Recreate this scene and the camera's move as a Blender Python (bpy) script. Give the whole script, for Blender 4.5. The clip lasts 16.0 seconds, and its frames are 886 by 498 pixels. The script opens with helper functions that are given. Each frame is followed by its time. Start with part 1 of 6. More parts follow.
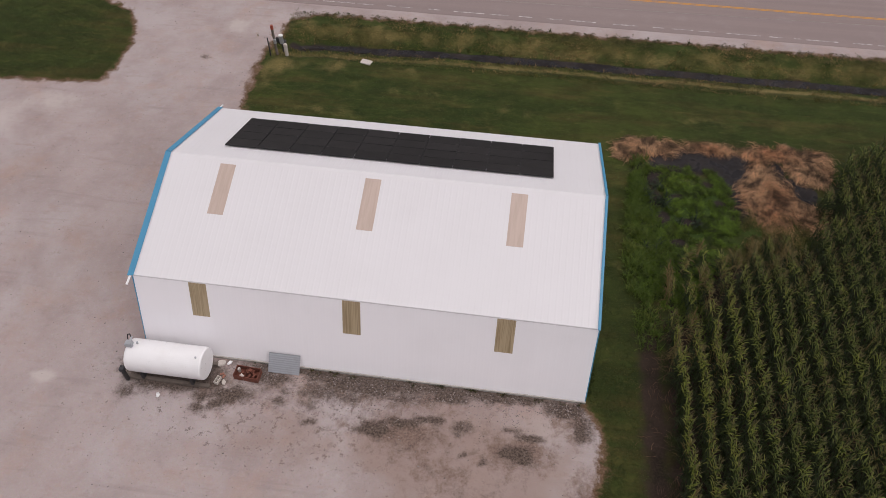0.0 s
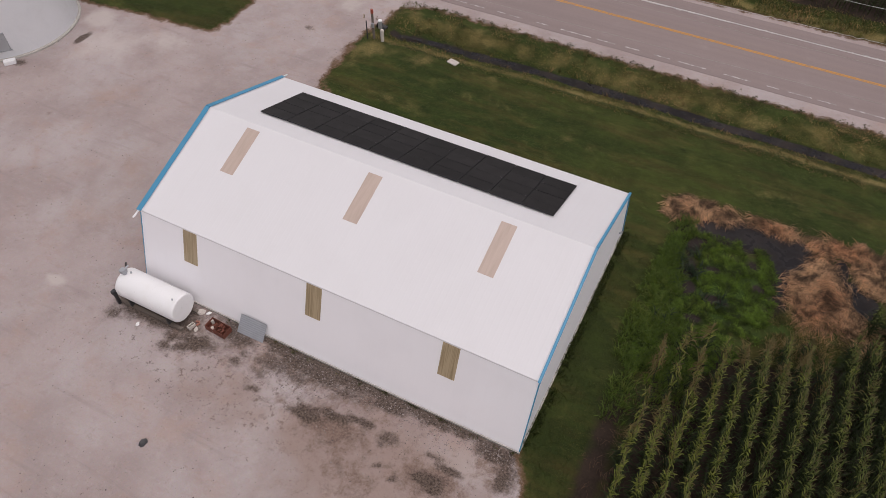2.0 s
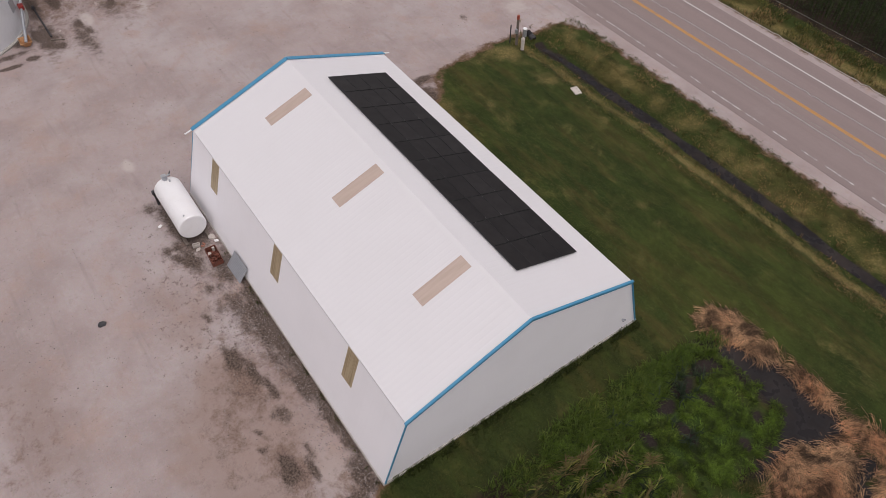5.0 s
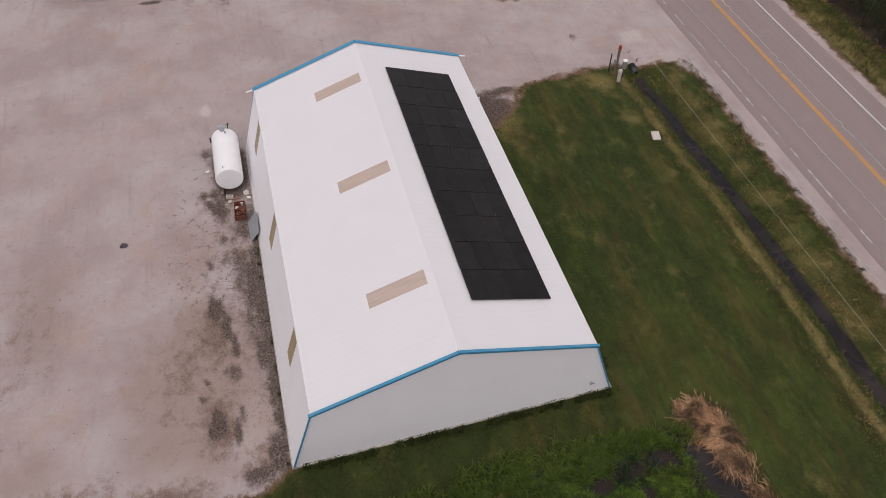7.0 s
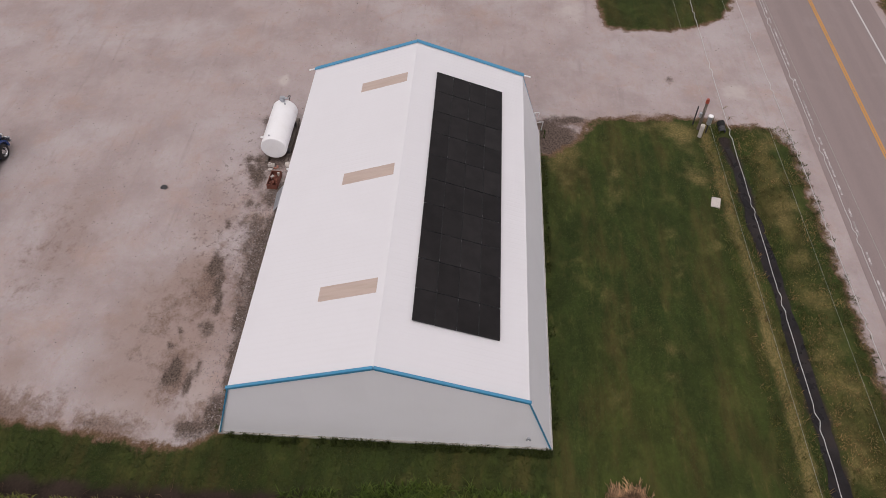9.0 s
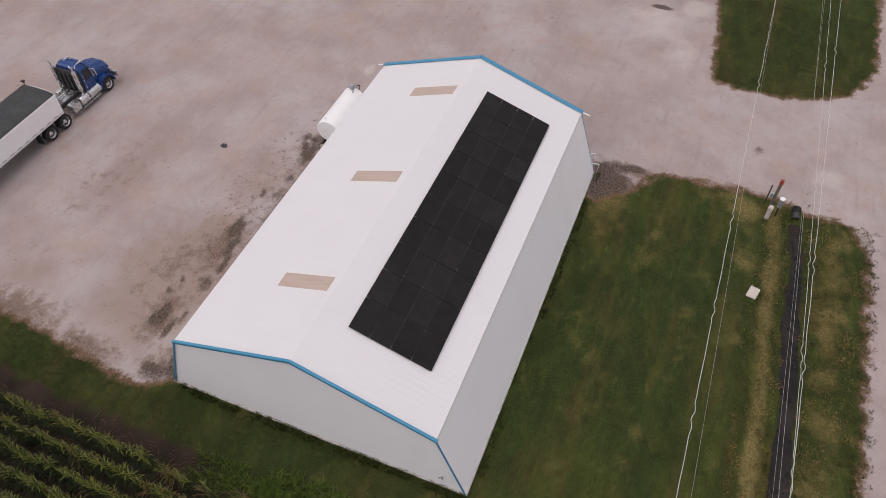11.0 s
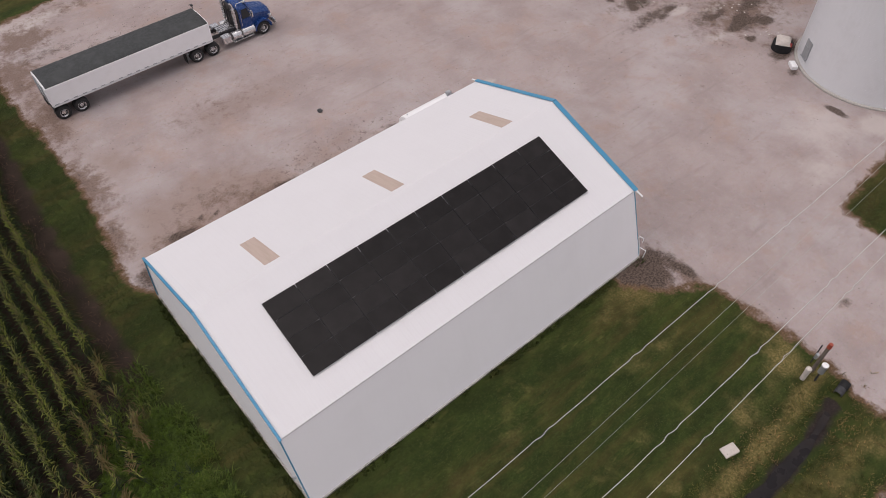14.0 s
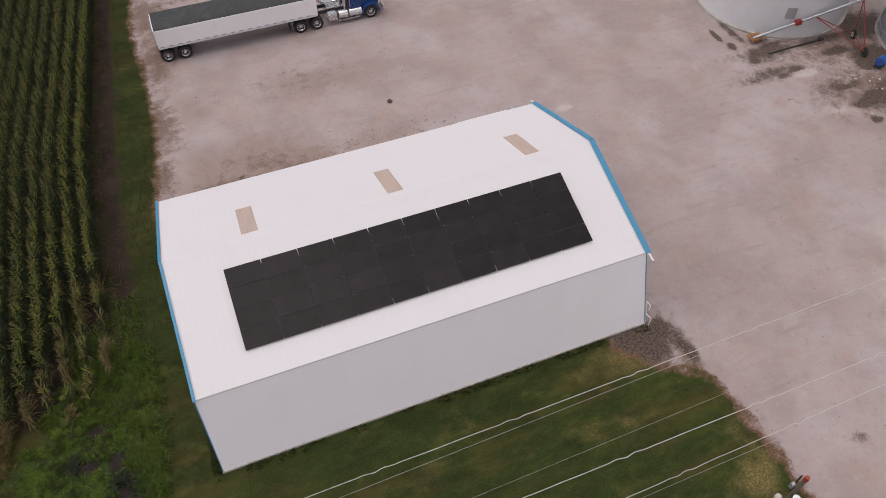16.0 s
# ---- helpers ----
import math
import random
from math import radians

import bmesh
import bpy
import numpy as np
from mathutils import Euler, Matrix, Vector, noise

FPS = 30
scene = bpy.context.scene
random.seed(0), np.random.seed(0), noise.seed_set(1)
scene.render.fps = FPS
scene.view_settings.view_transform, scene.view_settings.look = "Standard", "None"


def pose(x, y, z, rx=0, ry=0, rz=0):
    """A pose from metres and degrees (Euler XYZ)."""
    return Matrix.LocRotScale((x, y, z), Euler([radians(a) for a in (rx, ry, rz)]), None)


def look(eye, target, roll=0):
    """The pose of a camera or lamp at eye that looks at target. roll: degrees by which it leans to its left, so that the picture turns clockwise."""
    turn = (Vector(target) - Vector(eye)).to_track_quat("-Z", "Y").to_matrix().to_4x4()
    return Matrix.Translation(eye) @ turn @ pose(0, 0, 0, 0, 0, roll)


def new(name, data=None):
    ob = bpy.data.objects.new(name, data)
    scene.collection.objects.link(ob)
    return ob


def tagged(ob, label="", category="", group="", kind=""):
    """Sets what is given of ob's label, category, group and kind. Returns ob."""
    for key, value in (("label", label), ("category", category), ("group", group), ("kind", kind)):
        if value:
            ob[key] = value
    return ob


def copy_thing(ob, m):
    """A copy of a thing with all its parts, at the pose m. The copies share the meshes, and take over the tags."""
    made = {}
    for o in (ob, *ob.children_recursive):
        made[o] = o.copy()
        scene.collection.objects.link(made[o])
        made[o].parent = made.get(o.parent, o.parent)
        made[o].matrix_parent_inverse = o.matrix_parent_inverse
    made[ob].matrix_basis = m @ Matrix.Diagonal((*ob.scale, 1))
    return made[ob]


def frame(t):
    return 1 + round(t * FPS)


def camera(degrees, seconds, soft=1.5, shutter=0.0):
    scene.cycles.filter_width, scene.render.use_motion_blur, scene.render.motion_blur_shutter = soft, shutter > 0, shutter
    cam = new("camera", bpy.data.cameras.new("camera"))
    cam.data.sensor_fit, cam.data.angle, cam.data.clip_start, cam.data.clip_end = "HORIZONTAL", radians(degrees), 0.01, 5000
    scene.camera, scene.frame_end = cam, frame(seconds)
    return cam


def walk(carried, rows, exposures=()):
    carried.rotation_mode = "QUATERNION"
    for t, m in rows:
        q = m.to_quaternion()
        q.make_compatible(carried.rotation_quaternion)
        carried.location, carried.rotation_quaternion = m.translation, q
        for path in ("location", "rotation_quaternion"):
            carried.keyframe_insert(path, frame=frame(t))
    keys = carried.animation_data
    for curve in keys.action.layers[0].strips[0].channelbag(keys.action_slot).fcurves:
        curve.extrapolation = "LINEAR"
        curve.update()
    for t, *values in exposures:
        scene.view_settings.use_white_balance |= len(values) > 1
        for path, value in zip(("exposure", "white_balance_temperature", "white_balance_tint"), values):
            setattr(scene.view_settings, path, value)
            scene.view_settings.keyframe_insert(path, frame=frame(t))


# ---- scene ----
cam = camera(62.7, 16.0, soft=0.8)
PATH = [
    (0, (17.46, -19.311, 31.376), (17.286, -18.022, 29.858), 0.4),
    (0.5, (19.564, -18.745, 31.363), (19.281, -17.473, 29.846), 0.3),
    (1, (21.612, -17.968, 31.34), (21.221, -16.724, 29.823), 0.3),
    (1.5, (23.506, -17.033, 31.328), (23.015, -15.827, 29.811), 0.2),
    (2, (25.348, -15.969, 31.369), (24.764, -14.807, 29.849), 0.4),
    (2.5, (27.104, -14.786, 31.347), (26.429, -13.675, 29.827), 0.5),
    (3, (28.731, -13.436, 31.271), (27.967, -12.384, 29.751), 0.5),
    (3.5, (30.273, -11.961, 31.244), (29.425, -10.976, 29.723), 0.5),
    (4, (31.573, -10.227, 31.248), (30.649, -9.319, 29.724), 0.4),
    (6.5, (36.323, -0.512, 31.319), (35.115, -0.068, 29.788), -0.4),
    (7, (36.724, 1.636, 31.266), (35.482, 1.972, 29.735), -0.3),
    (7.5, (37.023, 3.772, 31.227), (35.754, 4.003, 29.699), -0.5),
    (8, (37.085, 5.839, 31.2), (35.801, 5.967, 29.673), -0.4),
    (8.5, (36.926, 7.94, 31.183), (35.635, 7.965, 29.655), -0.4),
    (9, (36.564, 9.991, 31.215), (35.277, 9.91, 29.686), -0.4),
    (11.5, (32.672, 19.768, 31.463), (31.523, 19.169, 29.939), -0.8),
    (12, (31.413, 21.448, 31.517), (30.317, 20.757, 29.993), -0.8),
    (12.5, (30.036, 23.071, 31.594), (28.998, 22.293, 30.071), -0.8),
    (13, (28.603, 24.528, 31.635), (27.628, 23.671, 30.114), -0.8),
    (13.5, (27.054, 25.934, 31.672), (26.147, 25.0, 30.153), -0.7),
    (14, (25.307, 27.231, 31.667), (24.477, 26.226, 30.15), -0.8),
    (14.5, (23.469, 28.356, 31.668), (22.72, 27.287, 30.152), -0.8),
    (15, (21.604, 29.233, 31.625), (20.944, 28.105, 30.112), -0.7),
    (15.5, (19.59, 29.989, 31.579), (19.026, 28.809, 30.065), -0.7),
    (16, (17.446, 30.649, 31.524), (16.985, 29.426, 30.01), -1.0),
]
walk(cam, [(t, look(eye, target, roll)) for t, eye, target, roll in PATH],
     exposures=[(0.0, -0.03, 6750, 17), (7.0, -0.03, 6750, 17), (12.5, 0.05, 6750, 17), (16.0, 0.06, 6750, 17)])

# ---------------------------------------------------------------- world and sun
world = bpy.data.worlds.new("overcast_sky")
scene.world = world
world.use_nodes = True
wn = world.node_tree.nodes
sky = wn.new("ShaderNodeTexSky")
sky.sky_type = "NISHITA"
sky.sun_disc = False
sky.sun_elevation = radians(85)
sky.sun_rotation = radians(50)
sky.air_density, sky.dust_density, sky.ozone_density = 1.0, 4.0, 1.0
soften = wn.new("ShaderNodeHueSaturation")
soften.inputs["Saturation"].default_value = 0.22
soften.inputs["Value"].default_value = 1.0
world.node_tree.links.new(sky.outputs[0], soften.inputs["Color"])
world.node_tree.links.new(soften.outputs[0], wn["Background"].inputs["Color"])
wn["Background"].inputs["Strength"].default_value = 0.130
sun = new("sun", bpy.data.lights.new("sun", "SUN"))
sun.data.energy, sun.data.angle, sun.data.color = 0.85, radians(45), (1.0, 0.98, 0.96)
sun.matrix_world = look((84, -44, 90), (11, 6, 0))

# ---------------------------------------------------------------- material helpers


class Nodes:
    """A node material with short calls for the nodes that the scene needs."""

    def __init__(self, name, rough=0.7, metal=0.0, spec=0.5):
        self.mat = bpy.data.materials.new(name)
        self.mat.use_nodes = True
        self.tree = self.mat.node_tree
        self.bsdf = self.tree.nodes["Principled BSDF"]
        self.bsdf.inputs["Roughness"].default_value = rough
        self.bsdf.inputs["Metallic"].default_value = metal
        self.bsdf.inputs["Specular IOR Level"].default_value = spec
        self.pos = None

    def link(self, a, b):
        self.tree.links.new(a, b)

    def node(self, kind):
        return self.tree.nodes.new(kind)

    def coords(self, space="world"):
        if space == "object":
            return self.node("ShaderNodeTexCoord").outputs["Object"]
        if self.pos is None:
            self.pos = self.node("ShaderNodeNewGeometry").outputs["Position"]
        return self.pos

    def noise(self, scale, detail=4.0, rough=0.55, space="world", stretch=None, warp=0.0):
        co = self.coords(space)
        if stretch:
            m = self.node("ShaderNodeMapping")
            m.inputs["Scale"].default_value = stretch
            self.link(co, m.inputs["Vector"])
            co = m.outputs[0]
        n = self.node("ShaderNodeTexNoise")
        n.inputs["Scale"].default_value, n.inputs["Detail"].default_value = scale, detail
        n.inputs["Roughness"].default_value, n.inputs["Distortion"].default_value = rough, warp
        self.link(co, n.inputs["Vector"])
        return n.outputs["Fac"]

    def voronoi(self, scale, out="Distance", feature="F1"):
        v = self.node("ShaderNodeTexVoronoi")
        v.feature = feature
        v.inputs["Scale"].default_value = scale
        self.link(self.coords(), v.inputs["Vector"])
        return v.outputs[out]

    def attr(self, name):
        a = self.node("ShaderNodeAttribute")
        a.attribute_name = name
        return a.outputs["Fac"]

    def math(self, op, a, b=None, c=None):
        m = self.node("ShaderNodeMath")
        m.operation = op
        for i, v in enumerate((a, b, c)):
            if v is None:
                continue
            if isinstance(v, (int, float)):
                m.inputs[i].default_value = v
            else:
                self.link(v, m.inputs[i])
        return m.outputs[0]

    def ramp(self, value, lo, hi, a=0.0, b=1.0):
        r = self.node("ShaderNodeMapRange")
        r.interpolation_type = "SMOOTHSTEP"
        for k, v in (("From Min", lo), ("From Max", hi), ("To Min", a), ("To Max", b)):
            r.inputs[k].default_value = v
        self.link(value, r.inputs["Value"])
        return r.outputs[0]

    def mix(self, fac, a, b, mode="MIX"):
        m = self.node("ShaderNodeMix")
        m.data_type, m.blend_type = "RGBA", mode
        for sock, v in ((m.inputs["Factor"], fac), (m.inputs["A"], a), (m.inputs["B"], b)):
            if isinstance(v, (int, float)):
                sock.default_value = v
            elif isinstance(v, tuple):
                sock.default_value = (*v, 1.0)
            else:
                self.link(v, sock)
        return m.outputs["Result"]

    def rand(self, island=False):
        if island:
            return self.node("ShaderNodeNewGeometry").outputs["Random Per Island"]
        return self.node("ShaderNodeObjectInfo").outputs["Random"]

    def color(self, c):
        if isinstance(c, tuple):
            self.bsdf.inputs["Base Color"].default_value = (*c, 1.0)
        else:
            self.link(c, self.bsdf.inputs["Base Color"])
        return self

    def rough(self, v):
        self.link(v, self.bsdf.inputs["Roughness"])
        return self

    def bump(self, height, dist=0.02, strength=0.6):
        b = self.node("ShaderNodeBump")
        b.inputs["Distance"].default_value, b.inputs["Strength"].default_value = dist, strength
        self.link(height, b.inputs["Height"])
        self.link(b.outputs[0], self.bsdf.inputs["Normal"])
        return self


def painted(name, base, dirt=(0.3, 0.28, 0.25), rough=0.45, amount=0.25, metal=0.0, scale=1.5, bump=0.002):
    """Paint or bare metal with faint stains at two scales and a little unevenness."""
    n = Nodes(name, rough, metal)
    big = n.ramp(n.noise(scale, 5), 0.45, 0.75)
    fine = n.ramp(n.noise(scale * 12, 3), 0.5, 0.8)
    f = n.math("MULTIPLY", n.math("ADD", n.math("MULTIPLY", big, 0.7), n.math("MULTIPLY", fine, 0.3)), amount)
    n.color(n.mix(f, base, dirt))
    n.rough(n.ramp(n.noise(scale * 4, 3), 0.3, 0.7, rough - 0.08, rough + 0.1))
    n.bump(n.noise(scale * 30, 2), bump, 0.4)
    return n.mat


def metal_sheet(name, base, dirt, amount):
    """White enamelled sheet: rain streaks that run down the sheet, dust and small tone steps from sheet to sheet."""
    n = Nodes(name, 0.55, 0.0, 0.4)
    streak = n.ramp(n.noise(2.2, 5, 0.6, stretch=(1.0, 0.12, 0.12)), 0.5, 0.8)
    cloud = n.ramp(n.noise(0.45, 4), 0.4, 0.75)
    f = n.math("MULTIPLY", n.math("ADD", n.math("MULTIPLY", streak, 0.4), n.math("MULTIPLY", cloud, 0.6)), amount)
    tone = n.math("MULTIPLY_ADD", n.rand(), 0.008, 0.992)
    g = n.mix(f, base, dirt)
    m = n.node("ShaderNodeHueSaturation")
    n.link(tone, m.inputs["Value"])
    n.link(g, m.inputs["Color"])
    n.color(m.outputs[0])
    n.bump(n.noise(1.4, 3, stretch=(1.0, 0.4, 0.4)), 0.008, 0.2)
    return n.mat


def foliage(name, a, b, c=None, rough=0.5, split=0.75, mottle=None):
    """Leaves whose tone differs from leaf to leaf, and in drifts over the field."""
    n = Nodes(name, rough, 0.0, 0.3)
    r = n.rand(island=True)
    col = n.mix(r, a, b)
    if c:
        drift = n.math("ADD", n.math("MULTIPLY", n.noise(0.35, 3), 0.9), n.math("MULTIPLY", r, 0.35))
        col = n.mix(n.ramp(drift, split - 0.1, split + 0.12), col, c)
    if mottle:
        size, lo, hi = mottle
        col = n.mix(1.0, col, n.ramp(n.noise(size, 5, 0.7, warp=0.4), 0.36, 0.64, lo, hi), "MULTIPLY")
    n.color(col)
    n.bsdf.inputs["Subsurface Weight"].default_value = 0.0
    tr = n.node("ShaderNodeBsdfTranslucent")
    n.link(col, tr.inputs["Color"])
    mx = n.node("ShaderNodeMixShader")
    mx.inputs[0].default_value = 0.45
    n.link(n.bsdf.outputs[0], mx.inputs[1])
    n.link(tr.outputs[0], mx.inputs[2])
    n.link(mx.outputs[0], n.tree.nodes["Material Output"].inputs["Surface"])
    return n.mat


# ---------------------------------------------------------------- materials
M = {}
# same white sheet; walls coloured lighter to make up for dimmer light on them
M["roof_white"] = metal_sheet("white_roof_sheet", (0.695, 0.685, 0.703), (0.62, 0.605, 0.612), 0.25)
M["wall_white_lifted"] = metal_sheet("white_wall_sheet", (0.90, 0.886, 0.915), (0.70, 0.68, 0.69), 0.16)
M["blue_trim"] = painted("blue_trim", (0.045, 0.25, 0.42), (0.13, 0.30, 0.41), 0.45, 0.4)
M["concrete"] = painted("concrete", (0.42, 0.40, 0.37), (0.2, 0.18, 0.16), 0.85, 0.6, scale=3)
M["galv"] = painted("galvanised_steel", (0.42, 0.44, 0.47), (0.3, 0.3, 0.3), 0.42, 0.4, 0.6)
M["white_paint"] = painted("white_tank_paint", (0.82, 0.82, 0.83), (0.6, 0.57, 0.52), 0.35, 0.2)
M["bin_white"] = painted("pale_bin_steel", (0.68, 0.69, 0.715), (0.48, 0.48, 0.48), 0.5, 0.25, 0.0, scale=0.8)
M["bin_grey"] = painted("grey_bin_steel", (0.40, 0.42, 0.44), (0.3, 0.29, 0.28), 0.45, 0.4, 0.4, scale=0.8)
M["rust"] = painted("rusty_steel", (0.17, 0.055, 0.035), (0.06, 0.03, 0.025), 0.85, 0.9, scale=4, bump=0.01)
M["dark_steel"] = painted("dark_steel", (0.05, 0.05, 0.055), (0.12, 0.10, 0.09), 0.6, 0.6, 0.3)
M["rubber"] = painted("tyre_rubber", (0.018, 0.018, 0.02), (0.09, 0.08, 0.07), 0.85, 0.5, scale=5)
M["chrome"] = painted("polished_aluminium", (0.72, 0.72, 0.73), (0.45, 0.43, 0.41), 0.22, 0.35, 0.9)
M["truck_blue"] = painted("blue_truck_paint", (0.012, 0.05, 0.19), (0.04, 0.07, 0.16), 0.25, 0.3)
M["tarp"] = painted("dark_grey_tarp", (0.034, 0.037, 0.038), (0.07, 0.073, 0.073), 0.7, 0.7, scale=1.2, bump=0.01)
M["trailer_white"] = painted("white_trailer_panel", (0.90, 0.90, 0.92), (0.66, 0.63, 0.61), 0.4, 0.2)
M["yellow_paint"] = painted("yellow_hopper_paint", (0.42, 0.22, 0.10), (0.25, 0.12, 0.07), 0.6, 0.6)
M["red_paint"] = painted("red_auger_paint", (0.30, 0.035, 0.03), (0.2, 0.06, 0.05), 0.55, 0.5)
M["motor_blue"] = painted("blue_motor_paint", (0.02, 0.09, 0.35), (0.04, 0.08, 0.2), 0.45, 0.4)
M["orange"] = painted("orange_marker", (0.32, 0.06, 0.035), (0.25, 0.06, 0.04), 0.6, 0.4)
M["old_wood"] = painted("weathered_wood", (0.16, 0.13, 0.11), (0.07, 0.06, 0.05), 0.9, 0.7, scale=3, bump=0.01)
M["wire"] = painted("bare_aluminium_wire", (0.50, 0.49, 0.48), (0.45, 0.45, 0.44), 0.5, 0.3, 0.0)
M["wire_dull"] = painted("weathered_wire", (0.34, 0.35, 0.31), (0.25, 0.25, 0.22), 0.5, 0.2, 0.0)
M["stone_pale"] = painted("pale_stone", (0.55, 0.50, 0.46), (0.35, 0.3, 0.27), 0.9, 0.5, scale=6, bump=0.01)
M["clay"] = painted("red_clay_brick", (0.32, 0.14, 0.10), (0.2, 0.1, 0.08), 0.9, 0.5, scale=6)
M["black"] = painted("black_void", (0.012, 0.012, 0.013), (0.03, 0.03, 0.03), 0.9, 0.3)
M["glass_dark"] = painted("dark_glass", (0.02, 0.025, 0.03), (0.05, 0.05, 0.05), 0.08, 0.2)
M["clamp_grey"] = painted("dull_grey_clamp", (0.14, 0.135, 0.14), (0.07, 0.07, 0.07), 0.55, 0.5, 0.3)
M["rail_alu"] = painted("mill_aluminium_rail", (0.70, 0.70, 0.71), (0.5, 0.5, 0.5), 0.35, 0.2, 0.5)

n = Nodes("tan_fibreglass", 0.5)
st = n.noise(1.0, 4, stretch=(6, 0.6, 0.6))
n.color(n.mix(n.ramp(st, 0.3, 0.75), (0.50, 0.395, 0.34), (0.44, 0.345, 0.29)))
n.bump(n.noise(20, 2), 0.004, 0.3)
M["tan_roof"] = n.mat
n = Nodes("aged_fibreglass", 0.5)
st = n.noise(1.0, 4, stretch=(16, 0.5, 0.5))
n.color(n.mix(n.ramp(st, 0.4, 0.65), (0.42, 0.33, 0.21), (0.28, 0.21, 0.12)))
M["tan_wall"] = n.mat

# solar glass: near-black cells with a faint grid under glass
n = Nodes("solar_glass", 0.3, 0.0, 0.10)
cell = n.noise(1.6, 2)
tone = n.math("MULTIPLY_ADD", n.rand(), 0.35, 0.8)
base = n.mix(n.ramp(cell, 0.3, 0.7), (0.0175, 0.0158, 0.016), (0.0245, 0.0222, 0.0225))
hv = n.node("ShaderNodeHueSaturation")
n.link(tone, hv.inputs["Value"])
n.link(base, hv.inputs["Color"])
n.color(hv.outputs[0])
M["solar"] = n.mat
M["solar_frame"] = painted("black_anodised_frame", (0.010, 0.010, 0.011), (0.016, 0.016, 0.016), 0.6, 0.3, 0.0)

# asphalt: pinkish-grey worn chip seal with wheel tracks
n = Nodes("asphalt", 0.9, 0.0, 0.3)
sep = n.node("ShaderNodeSeparateXYZ")
n.link(n.coords(), sep.inputs[0])
track = n.noise(1.0, 3, stretch=(0.03, 1.3, 1))
fine = n.noise(35, 3)
col = n.mix(n.ramp(track, 0.35, 0.68), (0.258, 0.203, 0.195), (0.280, 0.221, 0.211))
col = n.mix(n.math("MULTIPLY", n.ramp(fine, 0.35, 0.7), 0.35), col, (0.15, 0.13, 0.13))
col = n.mix(n.math("MULTIPLY", n.ramp(n.noise(0.5, 5), 0.55, 0.8), 0.3), col, (0.34, 0.29, 0.28))
n.color(col)
n.bump(n.noise(60, 3), 0.006, 0.5)
M["asphalt"] = n.mat
for key, base, dirt, cut in (("line_white", (0.52, 0.49, 0.48), (0.30, 0.26, 0.255), 0.60), ("line_yellow", (0.56, 0.27, 0.06), (0.34, 0.22, 0.14), 0.53), ("line_worn", (0.52, 0.48, 0.47), (0.26, 0.23, 0.225), 0.42)):
    n = Nodes("road_paint_" + key, 0.8)
    n.color(n.mix(n.ramp(n.noise(2.5, 5, 0.7), cut, cut + 0.12), base, dirt))
    M[key] = n.mat

# ground cover: gravel, lawn, ditch banks and bare soil blend by distance to their outlines
n = Nodes("ground_cover", 0.95, 0.0, 0.2)
big, mid, fine = n.noise(0.09, 4), n.noise(0.6, 5, 0.6), n.noise(9.0, 4, 0.65)
mid2 = n.noise(0.20, 5, 0.6, warp=0.15)
# lawn
lawn = n.mix(n.ramp(big, 0.35, 0.65), (0.022, 0.034, 0.007), (0.038, 0.049, 0.010))
stripe = n.noise(1.0, 3, 0.6, stretch=(0.06, 0.75, 1), warp=0.3)
lawn = n.mix(n.math("MULTIPLY", n.ramp(stripe, 0.40, 0.60), 0.8), lawn, (0.021, 0.034, 0.007))
scuff = n.noise(2.2, 5, 0.7, stretch=(0.35, 1.2, 1))
lawn = n.mix(n.math("MULTIPLY", n.ramp(scuff, 0.56, 0.72), 0.55), lawn, (0.10, 0.084, 0.028))
brown = n.noise(0.5, 6, 0.68, stretch=(0.22, 1.0, 1))
lawn = n.mix(n.math("MULTIPLY", n.ramp(brown, 0.47, 0.64), 0.7), lawn, (0.062, 0.047, 0.015))
lawn = n.mix(n.math("MULTIPLY", n.ramp(mid, 0.52, 0.74), 0.4), lawn, (0.075, 0.070, 0.020))
lawn = n.mix(n.math("MULTIPLY", n.ramp(fine, 0.42, 0.72), 0.5), lawn, (0.054, 0.064, 0.016))
tuft = n.noise(0.9, 6, 0.7, stretch=(0.45, 1.0, 1), warp=0.3)
lawn = n.mix(1.0, lawn, n.ramp(tuft, 0.36, 0.66, 0.85, 1.28), "MULTIPLY")
lawn = n.mix(1.0, lawn, n.ramp(n.noise(3.0, 6, 0.75, stretch=(0.7, 1.0, 1)), 0.38, 0.66, 0.9, 1.13), "MULTIPLY")
dry = n.math("ADD", n.attr("dry"), n.math("MULTIPLY_ADD", mid, 1.3, -0.65))
lawn = n.mix(n.math("MULTIPLY", n.ramp(dry, 0.25, 0.85), 0.85), lawn, n.mix(n.ramp(fine, 0.35, 0.7), (0.115, 0.098, 0.030), (0.27, 0.20, 0.088)))
lush = n.math("ADD", n.attr("lush"), n.math("MULTIPLY_ADD", n.noise(1.3, 5, 0.7), 1.8, -0.95))
lawn = n.mix(n.ramp(lush, 0.3, 0.8), lawn, n.mix(n.ramp(fine, 0.35, 0.7), (0.022, 0.040, 0.008), (0.050, 0.088, 0.016)))
# bare soil
soil = n.mix(n.ramp(mid, 0.35, 0.7), (0.017, 0.012, 0.009), (0.047, 0.031, 0.024))
soil = n.mix(n.math("MULTIPLY", n.ramp(fine, 0.4, 0.75), 0.5), soil, (0.066, 0.046, 0.033))
s_edge = n.math("ADD", n.attr("soil"), n.math("MULTIPLY_ADD", mid, 1.6, -0.8))
col = n.mix(n.ramp(s_edge, -0.25, 0.4), lawn, soil)
